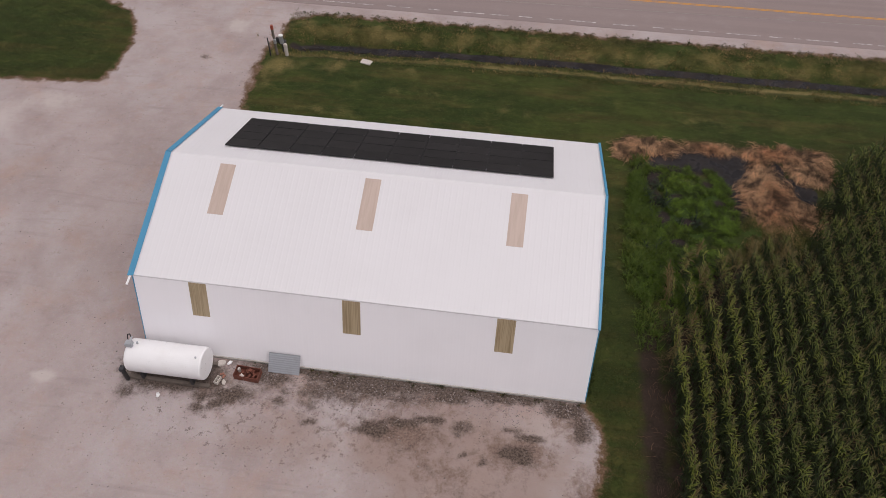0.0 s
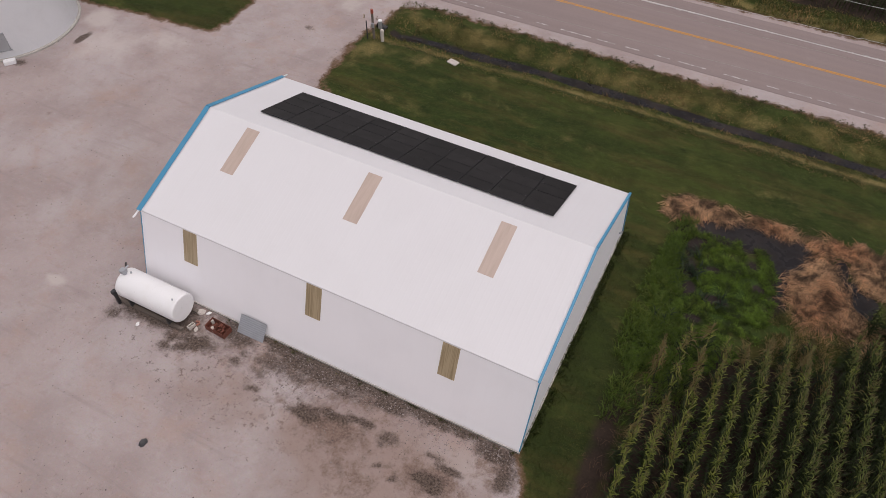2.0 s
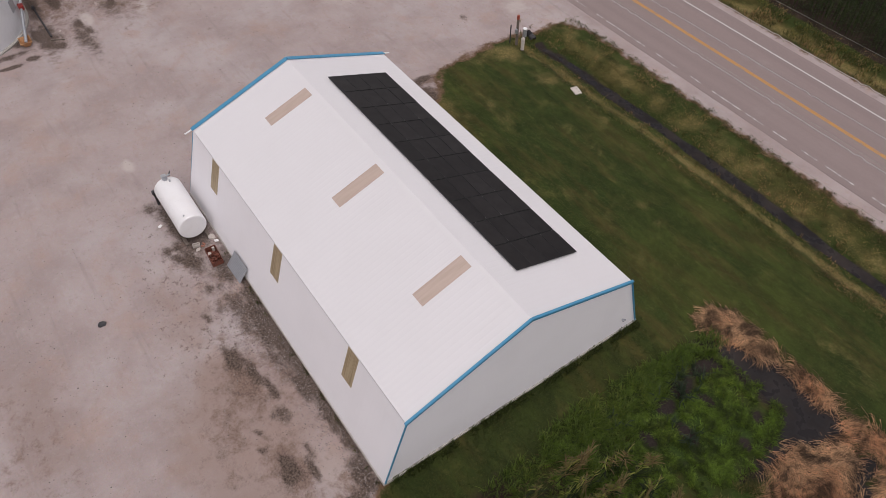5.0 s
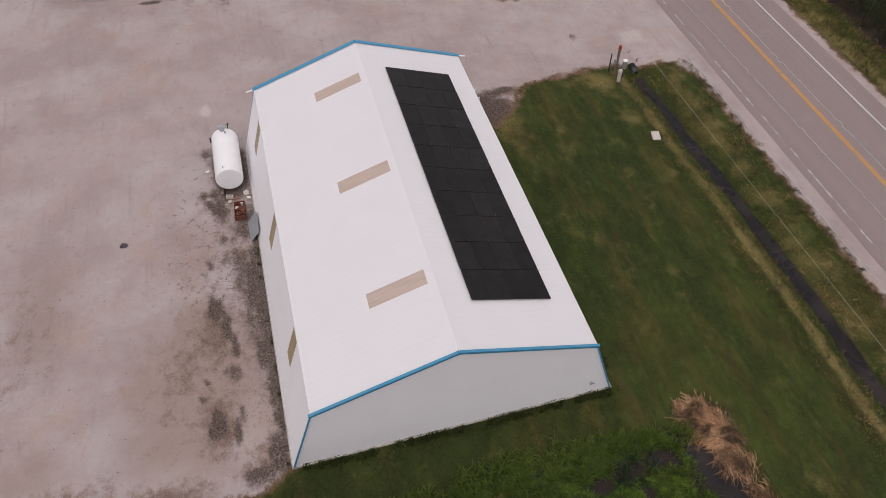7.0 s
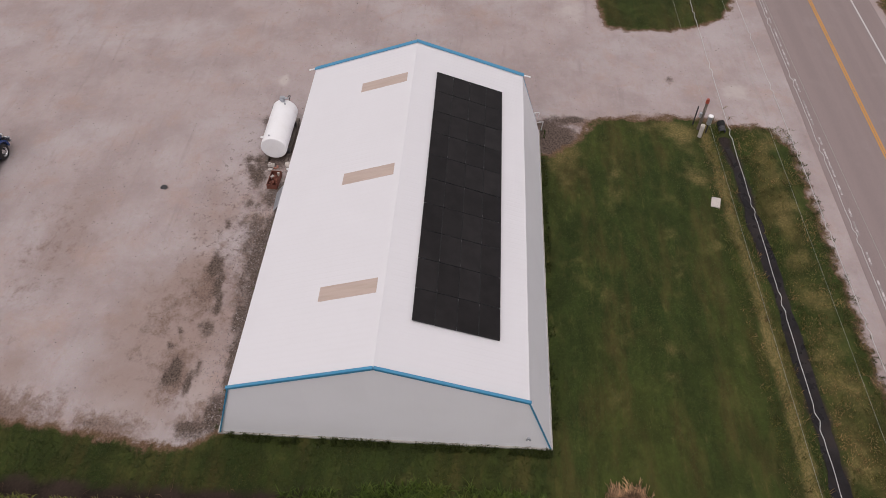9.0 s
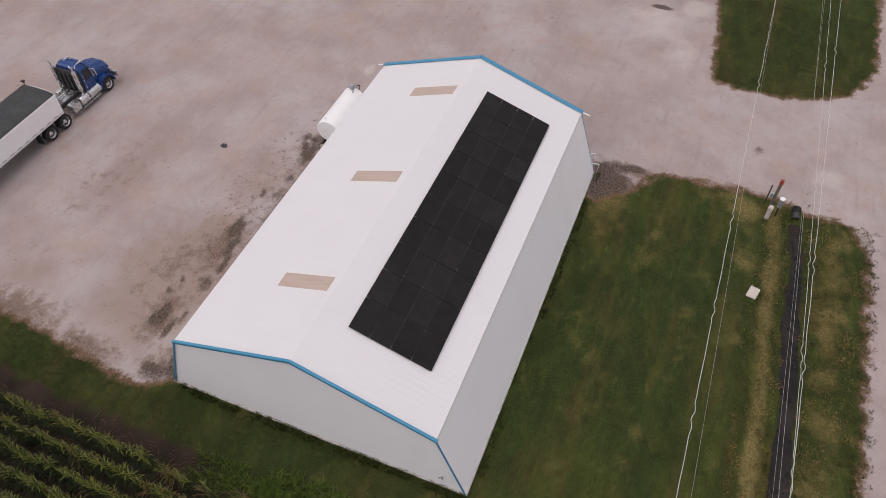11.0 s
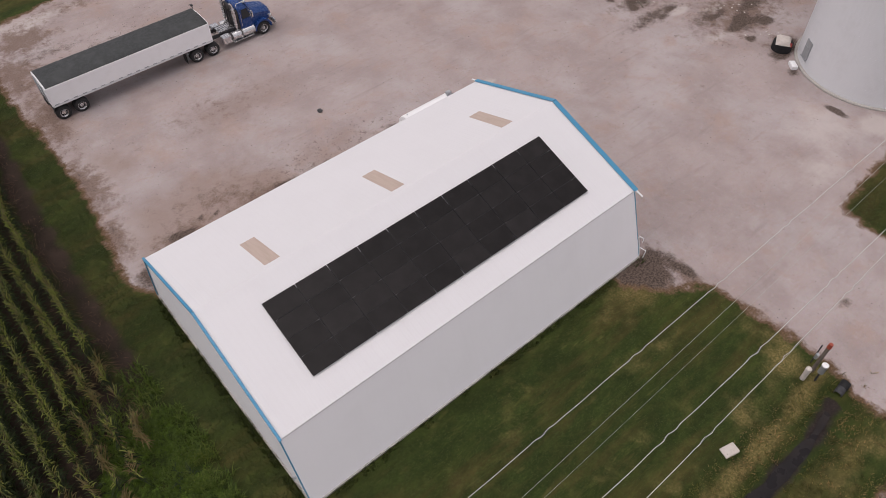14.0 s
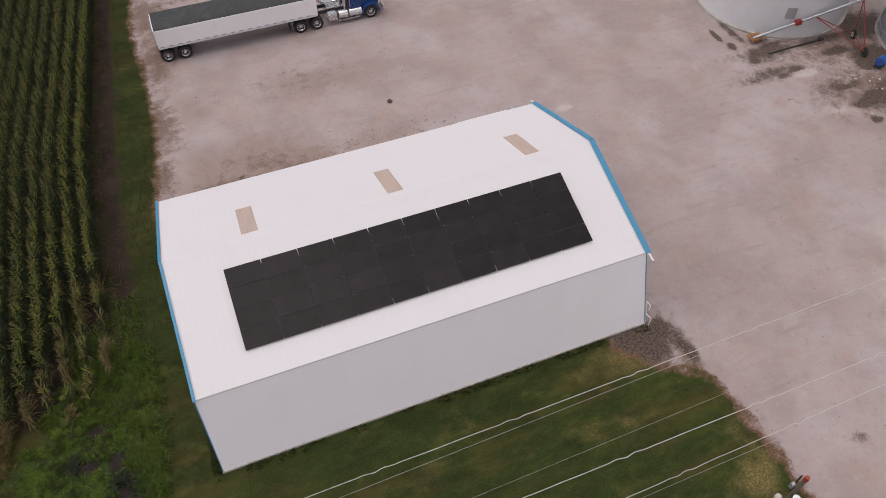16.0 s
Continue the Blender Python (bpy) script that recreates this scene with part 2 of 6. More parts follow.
# black mud
m_edge = n.math("ADD", n.attr("mud"), n.math("MULTIPLY_ADD", mid, 1.2, -0.6))
col = n.mix(n.ramp(m_edge, -0.15, 0.25), col, n.mix(n.ramp(fine, 0.4, 0.7), (0.022, 0.016, 0.015), (0.042, 0.032, 0.029)))
# gravel
g = n.mix(n.ramp(mid2, 0.38, 0.62), (0.392, 0.327, 0.317), (0.328, 0.266, 0.256))
g = n.mix(n.math("MULTIPLY", n.ramp(n.noise(0.13, 5, 0.62, warp=0.2), 0.46, 0.64), 0.55), g, (0.44, 0.395, 0.395))
g = n.mix(n.math("MULTIPLY", n.ramp(n.noise(0.33, 6, 0.64, warp=0.3), 0.50, 0.70), 0.6), g, (0.38, 0.275, 0.235))
g = n.mix(n.math("MULTIPLY", n.ramp(n.noise(1.5, 6, 0.74, warp=0.1), 0.53, 0.70), 0.24), g, (0.215, 0.175, 0.165))
g = n.mix(n.math("MULTIPLY", n.ramp(n.noise(3.3, 6, 0.75), 0.51, 0.68), 0.25), g, (0.47, 0.42, 0.41))
g = n.mix(n.math("MULTIPLY", n.ramp(n.noise(0.9, 7, 0.76, stretch=(0.5, 1.3, 1)), 0.53, 0.68), 0.3), g, (0.33, 0.225, 0.19))
peb = n.voronoi(16.0, "Color")
g = n.mix(n.math("MULTIPLY", n.ramp(n.noise(14, 3, 0.7), 0.35, 0.7), 0.08), g, (0.20, 0.165, 0.155))
g = n.mix(0.03, g, peb, "OVERLAY")
speck = n.ramp(n.noise(7.0, 5, 0.75), 0.60, 0.70)
g = n.mix(n.math("MULTIPLY", speck, n.math("MULTIPLY_ADD", n.attr("rubble"), 0.5, 0.12)), g, (0.13, 0.105, 0.095))
lite = n.ramp(n.noise(5.2, 5, 0.75, warp=0.3), 0.62, 0.72)
g = n.mix(n.math("MULTIPLY", lite, n.math("MULTIPLY_ADD", n.attr("rubble"), 0.4, 0.12)), g, (0.56, 0.52, 0.51))
clod = n.ramp(n.math("MULTIPLY_ADD", n.attr("rubble"), 0.12, n.noise(2.3, 7, 0.78)), 0.66, 0.72)
g = n.mix(n.math("MULTIPLY", clod, 0.75), g, (0.125, 0.095, 0.085))
tracks = n.ramp(n.noise(1.0, 5, 0.6, stretch=(0.16, 1.6, 1), warp=0.2), 0.56, 0.72)
g = n.mix(n.math("MULTIPLY", tracks, 0.30), g, (0.24, 0.195, 0.185))
pale = n.math("ADD", n.attr("pale"), n.math("MULTIPLY_ADD", mid, 1.0, -0.5))
g = n.mix(n.math("MULTIPLY", n.ramp(pale, 0.25, 0.8), 0.7), g, (0.50, 0.445, 0.425))
pink = n.math("ADD", n.attr("pink"), n.math("MULTIPLY_ADD", mid, 0.8, -0.4))
g = n.mix(n.math("MULTIPLY", n.ramp(pink, 0.2, 0.9), 0.7), g, (0.275, 0.200, 0.170))
dirt = n.math("ADD", n.attr("dirt"), n.math("MULTIPLY_ADD", n.noise(1.1, 8, 0.75, warp=0.2), 3.0, -1.6))
g = n.mix(n.math("MULTIPLY", n.ramp(dirt, 0.1, 0.9), 0.85), g, n.mix(n.ramp(fine, 0.35, 0.65), (0.135, 0.088, 0.068), (0.215, 0.150, 0.122)))
grit = n.math("MULTIPLY_ADD", n.noise(11.0, 4, 0.75), 2.4, -1.2)
grime = n.math("ADD", n.math("MULTIPLY_ADD", n.attr("stain"), 1.5, -0.08), n.math("MULTIPLY_ADD", n.noise(1.3, 9, 0.76, warp=0.15), 2.5, -1.35))
grime = n.math("ADD", grime, n.math("MULTIPLY", grit, n.ramp(n.attr("stain"), 0.3, 1.1, 0.1, 0.75)))
g = n.mix(n.math("MULTIPLY", n.ramp(grime, 0.15, 1.0), 0.93), g, n.mix(n.ramp(fine, 0.35, 0.65), (0.042, 0.030, 0.024), (0.135, 0.102, 0.084)))
g_edge = n.math("ADD", n.attr("gravel"), n.math("MULTIPLY_ADD", n.noise(0.9, 8, 0.72), 2.2, -1.1))
rim = n.math("MULTIPLY", n.ramp(g_edge, -0.38, -0.05), 0.75)
col = n.mix(rim, col, n.mix(n.ramp(fine, 0.4, 0.7), (0.125, 0.066, 0.042), (0.215, 0.132, 0.092)))
col = n.mix(n.ramp(g_edge, -0.08, 0.3), col, g)
n.color(col)
hgt = n.math("ADD", n.math("MULTIPLY", n.noise(18, 4, 0.7), 0.35), n.math("MULTIPLY", mid, 0.8))
n.bump(hgt, 0.05, 0.55)
M["ground"] = n.mat

n = Nodes("ditch_water", 0.4, 0.0, 0.22)
n.color(n.mix(n.ramp(n.noise(0.7, 4), 0.4, 0.7), (0.012, 0.010, 0.011), (0.032, 0.025, 0.023)))
n.rough(n.ramp(n.noise(1.4, 4), 0.35, 0.6, 0.12, 0.8))
n.bump(n.noise(6, 3), 0.01, 0.3)
M["water"] = n.mat

# lower leaves coloured dark for the canopy's shade, top leaves pale for its light
M["corn_leaf_shaded"] = foliage("corn_leaf_shaded", (0.010, 0.018, 0.005), (0.044, 0.064, 0.018), (0.10, 0.092, 0.028), rough=0.42, split=0.92)
M["corn_top_lit"] = foliage("corn_leaf_lit", (0.048, 0.074, 0.017), (0.225, 0.260, 0.068), (0.31, 0.29, 0.085), rough=0.40, split=0.86)
M["corn_yellow"] = foliage("corn_leaf_yellowing", (0.125, 0.160, 0.026), (0.31, 0.34, 0.07), (0.25, 0.20, 0.06), split=0.84)
M["corn_far"] = foliage("corn_leaf_far", (0.020, 0.036, 0.010), (0.052, 0.075, 0.021), None)
M["corn_dry"] = foliage("corn_leaf_dry", (0.14, 0.10, 0.04), (0.26, 0.20, 0.08), (0.10, 0.12, 0.025))
M["tassel"] = foliage("corn_tassel", (0.13, 0.115, 0.05), (0.22, 0.19, 0.09), None)
M["weed"] = foliage("green_weed", (0.056, 0.094, 0.014), (0.125, 0.188, 0.029), (0.16, 0.195, 0.038), split=0.8)
M["weed_bright"] = foliage("bright_weed", (0.044, 0.076, 0.008), (0.106, 0.170, 0.019), (0.13, 0.175, 0.024), split=0.82, mottle=(1.5, 0.4, 1.7))
M["bluegreen"] = foliage("grey_green_weed", (0.026, 0.044, 0.024), (0.048, 0.072, 0.040), None)
M["straw"] = foliage("dead_grass", (0.14, 0.080, 0.047), (0.62, 0.40, 0.235), (0.46, 0.235, 0.125), split=0.72, mottle=(1.1, 0.25, 1.65))
M["stalk_litter"] = foliage("stalk_litter", (0.055, 0.030, 0.020), (0.19, 0.105, 0.065), (0.30, 0.19, 0.11), split=0.86)
M["shoulder_weed"] = foliage("shoulder_weed", (0.038, 0.044, 0.014), (0.085, 0.088, 0.028), (0.12, 0.09, 0.04))
M["ditch_grass"] = foliage("rough_grass", (0.056, 0.068, 0.014), (0.150, 0.135, 0.038), (0.36, 0.22, 0.11), split=0.74, mottle=(0.9, 0.6, 1.5))
M["turf"] = foliage("turf_blade", (0.034, 0.048, 0.010), (0.060, 0.074, 0.017), (0.12, 0.10, 0.03), split=0.86)

# ---------------------------------------------------------------- mesh helpers


def part(name, bm, material, parent=None, label="", smooth=False):
    """Links a bmesh as one mesh object, under a thing or a part."""
    me = bpy.data.meshes.new(name)
    bm.normal_update()
    bm.to_mesh(me)
    bm.free()
    for m in material if isinstance(material, (list, tuple)) else (material,):
        me.materials.append(m)
    if smooth:
        for p in me.polygons:
            p.use_smooth = True
    ob = new(name, me)
    ob.parent = parent
    return tagged(ob, label)


def thing(name, label, category, at=(0, 0, 0), turn=0.0, group="", kind=""):
    """An empty at a thing's base, which carries its parts."""
    ob = new(name)
    ob.matrix_world = pose(*at, 0, 0, turn)
    return tagged(ob, label, category, group, kind)


def shared(name, me, parent, m=None):
    ob = new(name, me)
    ob.parent = parent
    if m is not None:
        ob.matrix_local = m
    return ob


def box(bm, lo, hi, bevel=0.0, turn=None):
    r = bmesh.ops.create_cube(bm, size=1.0)
    vs = r["verts"]
    c, s = (Vector(lo) + Vector(hi)) / 2, Vector(hi) - Vector(lo)
    for v in vs:
        v.co = Vector((v.co.x * s.x, v.co.y * s.y, v.co.z * s.z))
        if turn is not None:
            v.co = turn @ v.co
        v.co += c
    if bevel:
        es = list({e for v in vs for e in v.link_edges})
        bmesh.ops.bevel(bm, geom=es, offset=bevel, segments=2, affect="EDGES")
    return bm


def rod(bm, a, b, r0, r1=None, seg=12, caps=True):
    a, b = Vector(a), Vector(b)
    d = b - a
    rot = d.to_track_quat("Z", "Y").to_matrix().to_4x4()
    bmesh.ops.create_cone(bm, cap_ends=caps, segments=seg, radius1=r0, radius2=r0 if r1 is None else r1, depth=d.length,
                          matrix=Matrix.Translation((a + b) / 2) @ rot)
    return bm


def lathe(bm, profile, axis_at, axis, seg=40):
    """Turns (distance along the axis, radius) pairs about an axis."""
    rot = Vector(axis).to_track_quat("Z", "Y").to_matrix()
    rings = []
    for d, r in profile:
        rings.append([bm.verts.new(Vector(axis_at) + rot @ Vector((r * math.cos(k * math.tau / seg), r * math.sin(k * math.tau / seg), d))) for k in range(seg)])
    for p, q in zip(rings, rings[1:]):
        for k in range(seg):
            bm.faces.new((p[k], p[(k + 1) % seg], q[(k + 1) % seg], q[k]))
    for ring, flip in ((rings[0], True), (rings[-1], False)):
        if (profile[0] if flip else profile[-1])[1] > 1e-4:
            bm.faces.new(list(reversed(ring)) if flip else ring)
    return bm


def prism(bm, outline, axis, lo, hi):
    """Extrudes a closed outline of 2D points along x, y or z."""
    def at(p, d):
        return {"x": (d, p[0], p[1]), "y": (p[0], d, p[1]), "z": (p[0], p[1], d)}[axis]
    a = [bm.verts.new(at(p, lo)) for p in outline]
    b = [bm.verts.new(at(p, hi)) for p in outline]
    k = len(outline)
    for i in range(k):
        bm.faces.new((a[i], a[(i + 1) % k], b[(i + 1) % k], b[i]))
    bm.faces.new(list(reversed(a)))
    bm.faces.new(b)
    bmesh.ops.recalc_face_normals(bm, faces=bm.faces[:])
    return bm


def pipe(name, points, radius, material, parent=None, label=""):
    cu = bpy.data.curves.new(name, "CURVE")
    cu.dimensions, cu.bevel_depth, cu.bevel_resolution = "3D", radius, 2
    sp = cu.splines.new("POLY")
    sp.points.add(len(points) - 1)
    for p, q in zip(sp.points, points):
        p.co = (*q, 1)
    cu.materials.append(material)
    tmp = new(name + "_curve", cu)
    me = bpy.data.meshes.new_from_object(tmp)
    me.name = name
    bpy.data.objects.remove(tmp)
    bpy.data.curves.remove(cu)
    ob = new(name, me)
    ob.parent = parent
    return tagged(ob, label)


def raw(name, verts, faces, materials, parent=None, index=None, smooth=False):
    """A mesh object straight from arrays: verts (n, 3), faces (m, 3) or (m, 4)."""
    verts, faces = np.asarray(verts, np.float32), np.asarray(faces, np.int32)
    me = bpy.data.meshes.new(name)
    k = faces.shape[1]
    me.vertices.add(len(verts))
    me.vertices.foreach_set("co", verts.ravel())
    me.loops.add(faces.size)
    me.loops.foreach_set("vertex_index", faces.ravel())
    me.polygons.add(len(faces))
    me.polygons.foreach_set("loop_start", np.arange(0, faces.size, k, dtype=np.int32))
    if index is not None:
        me.polygons.foreach_set("material_index", np.asarray(index, np.int32))
    if smooth:
        me.polygons.foreach_set("use_smooth", np.ones(len(faces), bool))
    me.update(calc_edges=True)
    for m in materials:
        me.materials.append(m)
    ob = new(name, me)
    ob.parent = parent
    return ob


def spans(p, poly):
    """Signed distance in metres from points (n, 2) to a closed outline, positive inside."""
    poly = np.asarray(poly, float)
    best, inside = np.full(len(p), 1e9), np.zeros(len(p), bool)
    for a, b in zip(poly, np.roll(poly, -1, 0)):
        d = b - a
        t = np.clip(((p - a) @ d) / max(d @ d, 1e-9), 0, 1)
        best = np.minimum(best, np.hypot(*(p - a - t[:, None] * d).T))
        hit = (a[1] > p[:, 1]) != (b[1] > p[:, 1])
        xs = a[0] + (p[:, 1] - a[1]) / (b[1] - a[1] if b[1] != a[1] else 1e-9) * d[0]
        inside ^= hit & (p[:, 0] < xs)
    return np.where(inside, best, -best)


def blobs(p, spots):
    """Sum of soft spots (x, y, radius along x, radius along y, strength)."""
    out = np.zeros(len(p))
    for x, y, rx, ry, s in spots:
        out = np.maximum(out, s * np.exp(-((p[:, 0] - x) / rx) ** 2 - ((p[:, 1] - y) / ry) ** 2))
    return out


rng = np.random.default_rng(7)

# ---------------------------------------------------------------- ground
YARD = [(2.3, 13.9), (1.9, 15.2), (0.7, 16.4), (-0.9, 17.2), (-1.5, 18.0), (-1.8, 21.5), (-1.9, 24.6), (-1.3, 26.3), (-1.1, 29.0), (0.6, 29.7), (4, 31), (-16, 31), (-18.5, 30.2),
        (-16.2, 29.5), (-14.0, 28.4), (-12.6, 26.2), (-11.9, 24.0), (-11.9, 21.2), (-12.3, 19.4), (-16, 18.9), (-19.0, 18.7), (-22.0, 18.4), (-25.0, 18.1), (-28.0, 18.2), (-48, 18.4), (-52, -36),
        (6.2, -35.5), (15.0, -35.1), (19.6, -34.3), (20.6, -33.5), (21.7, -29.5), (22.2, -26.0), (22.1, -21.5), (21.8, -16.6), (21.8, -13.0),
        (22.1, -9.0), (22.5, -6.0), (22.9, -4.0), (22.7, -2.5), (21.9, -1.4), (21.2, 0), (21.2, 12.5), (-0.2, 12.5)]
SHOULDER = [(-400, 29.9), (400, 30.1), (400, 32.5), (-400, 32.5)]
SHOULDER_FAR = [(-400, 39.5), (400, 39.5), (400, 41.0), (-400, 41.0)]
SOIL = [(20.0, -60), (22.2, -60), (24.4, -32), (26.0, -10), (25.9, 1.0), (25.5, 2.8), (24.5, 3.0), (24.7, -5), (24.3, -14), (23.8, -21), (23.4, -28), (22.4, -35)]
CORN_FIELD = [(22.0, -60), (75, -60), (75, 18.6), (39.5, 17.7), (37.5, 16.9), (36.3, 15.2), (36.2, 13.2), (35.2, 10.9), (33.2, 9.2), (30.8, 8.6), (28.8, 8.4), (26.5, 6.4), (25.8, 3.4), (25.9, 1.0), (26.0, -10), (24.4, -32)]
POND = [(25.0, 15.6), (25.3, 16.7), (26.8, 17.4), (28.1, 17.9), (29.5, 17.75), (30.9, 18.0), (32.0, 17.2), (31.8, 15.7), (31.3, 15.1), (31.2, 13.8), (31.0, 12.6), (30.7, 13.2), (30.4, 14.7), (29.9, 15.9), (28.8, 15.9), (27.1, 15.8), (25.8, 15.3)]
POOLS = [(33.7, 16.5, 0.4, 0.95), (34.95, 14.5, 0.8, 1.15), (34.2, 15.5, 0.5, 0.55), (31.6, 16.8, 0.42, 0.95)]
HOLES = [(25.9, 14.6, 0.45, 0.9), (26.1, 13.0, 0.5, 0.9), (26.4, 11.6, 0.45, 0.6), (29.8, 13.2, 0.4, 0.3), (27.9, 11.4, 0.8, 0.35), (27.1, 9.7, 0.6, 0.35), (29.2, 14.8, 0.5, 0.25), (27.3, 13.5, 0.5, 0.3)]
WEED_BED = [(25.1, 15.3), (26.8, 15.9), (27.8, 16.1), (29.7, 15.9), (30.4, 14.5), (30.7, 12.9), (30.6, 11.4), (30.4, 9.4), (28.6, 6.9), (26.8, 4.8), (25.0, 5.2), (24.6, 12.2), (24.6, 15.0)]


def ditch_y(x):
    return 26.0 + 0.3 * np.clip((x + 1) / 3.0, 0, 1) + 0.5 * np.clip((x - 1) / 14.0, 0, 1) + 0.02 * np.clip((x - 15) / 15.0, 0, 1) + 0.05 * np.sin(x * 0.7)


def axis(lo, hi, step, far):
    core = np.arange(lo, hi + step / 2, step)
    out = step * 1.35 ** np.arange(1, 40)
    out = np.cumsum(out)
    out = out[out < far]
    return np.concatenate([lo - out[::-1], core, hi + out])


gx, gy = axis(-48, 52, 0.3, 2600), axis(-42, 48, 0.3, 2600)
X, Y = np.meshgrid(gx, gy)
P2 = np.stack([X.ravel(), Y.ravel()], 1)


def wobble(p, s, k):
    return np.array([noise.noise((x * s, y * s, k)) for x, y in p])


near = (np.abs(P2[:, 0]) < 60) & (np.abs(P2[:, 1]) < 55)
wob = np.zeros(len(P2))
wob[near] = wobble(P2[near], 0.5, 3.1)
fl = np.abs(P2[:, 1] - ditch_y(P2[:, 0]))
in_ditch = np.clip((P2[:, 0] + 1.2) / 1.6, 0, 1)
Z = wob * 0.025
Z = Z - in_ditch * 0.62 * np.clip(1 - (fl / 2.1) ** 1.6, 0, 1)
shed_zone = spans(P2, [(-0.6, -2.0), (22.5, -2.0), (22.5, 14.4), (-0.6, 14.4)])
Z = np.where(shed_zone > -0.2, np.minimum(Z, 0.0) - 0.01, Z)
road_zone = (P2[:, 1] > 31.2) & (P2[:, 1] < 40.6)
Z = np.where(road_zone, -0.03, Z)
Z = np.where(P2[:, 1] > 41.2, Z - 0.35 * np.clip((P2[:, 1] - 41.2) / 1.0, 0, 1) * np.clip((44.5 - P2[:, 1]) / 1.5, 0, 1), Z)

gravel = np.maximum(np.maximum(spans(P2, YARD), spans(P2, SHOULDER)), spans(P2, SHOULDER_FAR))
soil = np.maximum(spans(P2, SOIL), spans(P2, CORN_FIELD))
soil = np.maximum(soil, np.where(P2[:, 1] > 44.2, 1.0, -2.0))
soil = np.maximum(soil, 1.6 * blobs(P2, [(25.2, 2.6, 0.9, 1.0, 0.9)]) - 0.9)
mud = np.maximum(spans(P2, POND) + 0.4, 1.5 * blobs(P2, [(x, y, a * 1.2, b * 1.2, 1.0) for x, y, a, b in HOLES] + [(30.8, 12.6, 0.5, 1.6, 0.9), (34, 14.8, 2.2, 2.2, 0.62)]) - 0.75)
mud = np.maximum(mud, blobs(P2, [(x, y, a * 1.3, b * 1.3, 1.6) for x, y, a, b in POOLS]) - 0.8)
mud = np.maximum(mud, np.where(P2[:, 0] > -0.6, 0.42 - fl, -5))
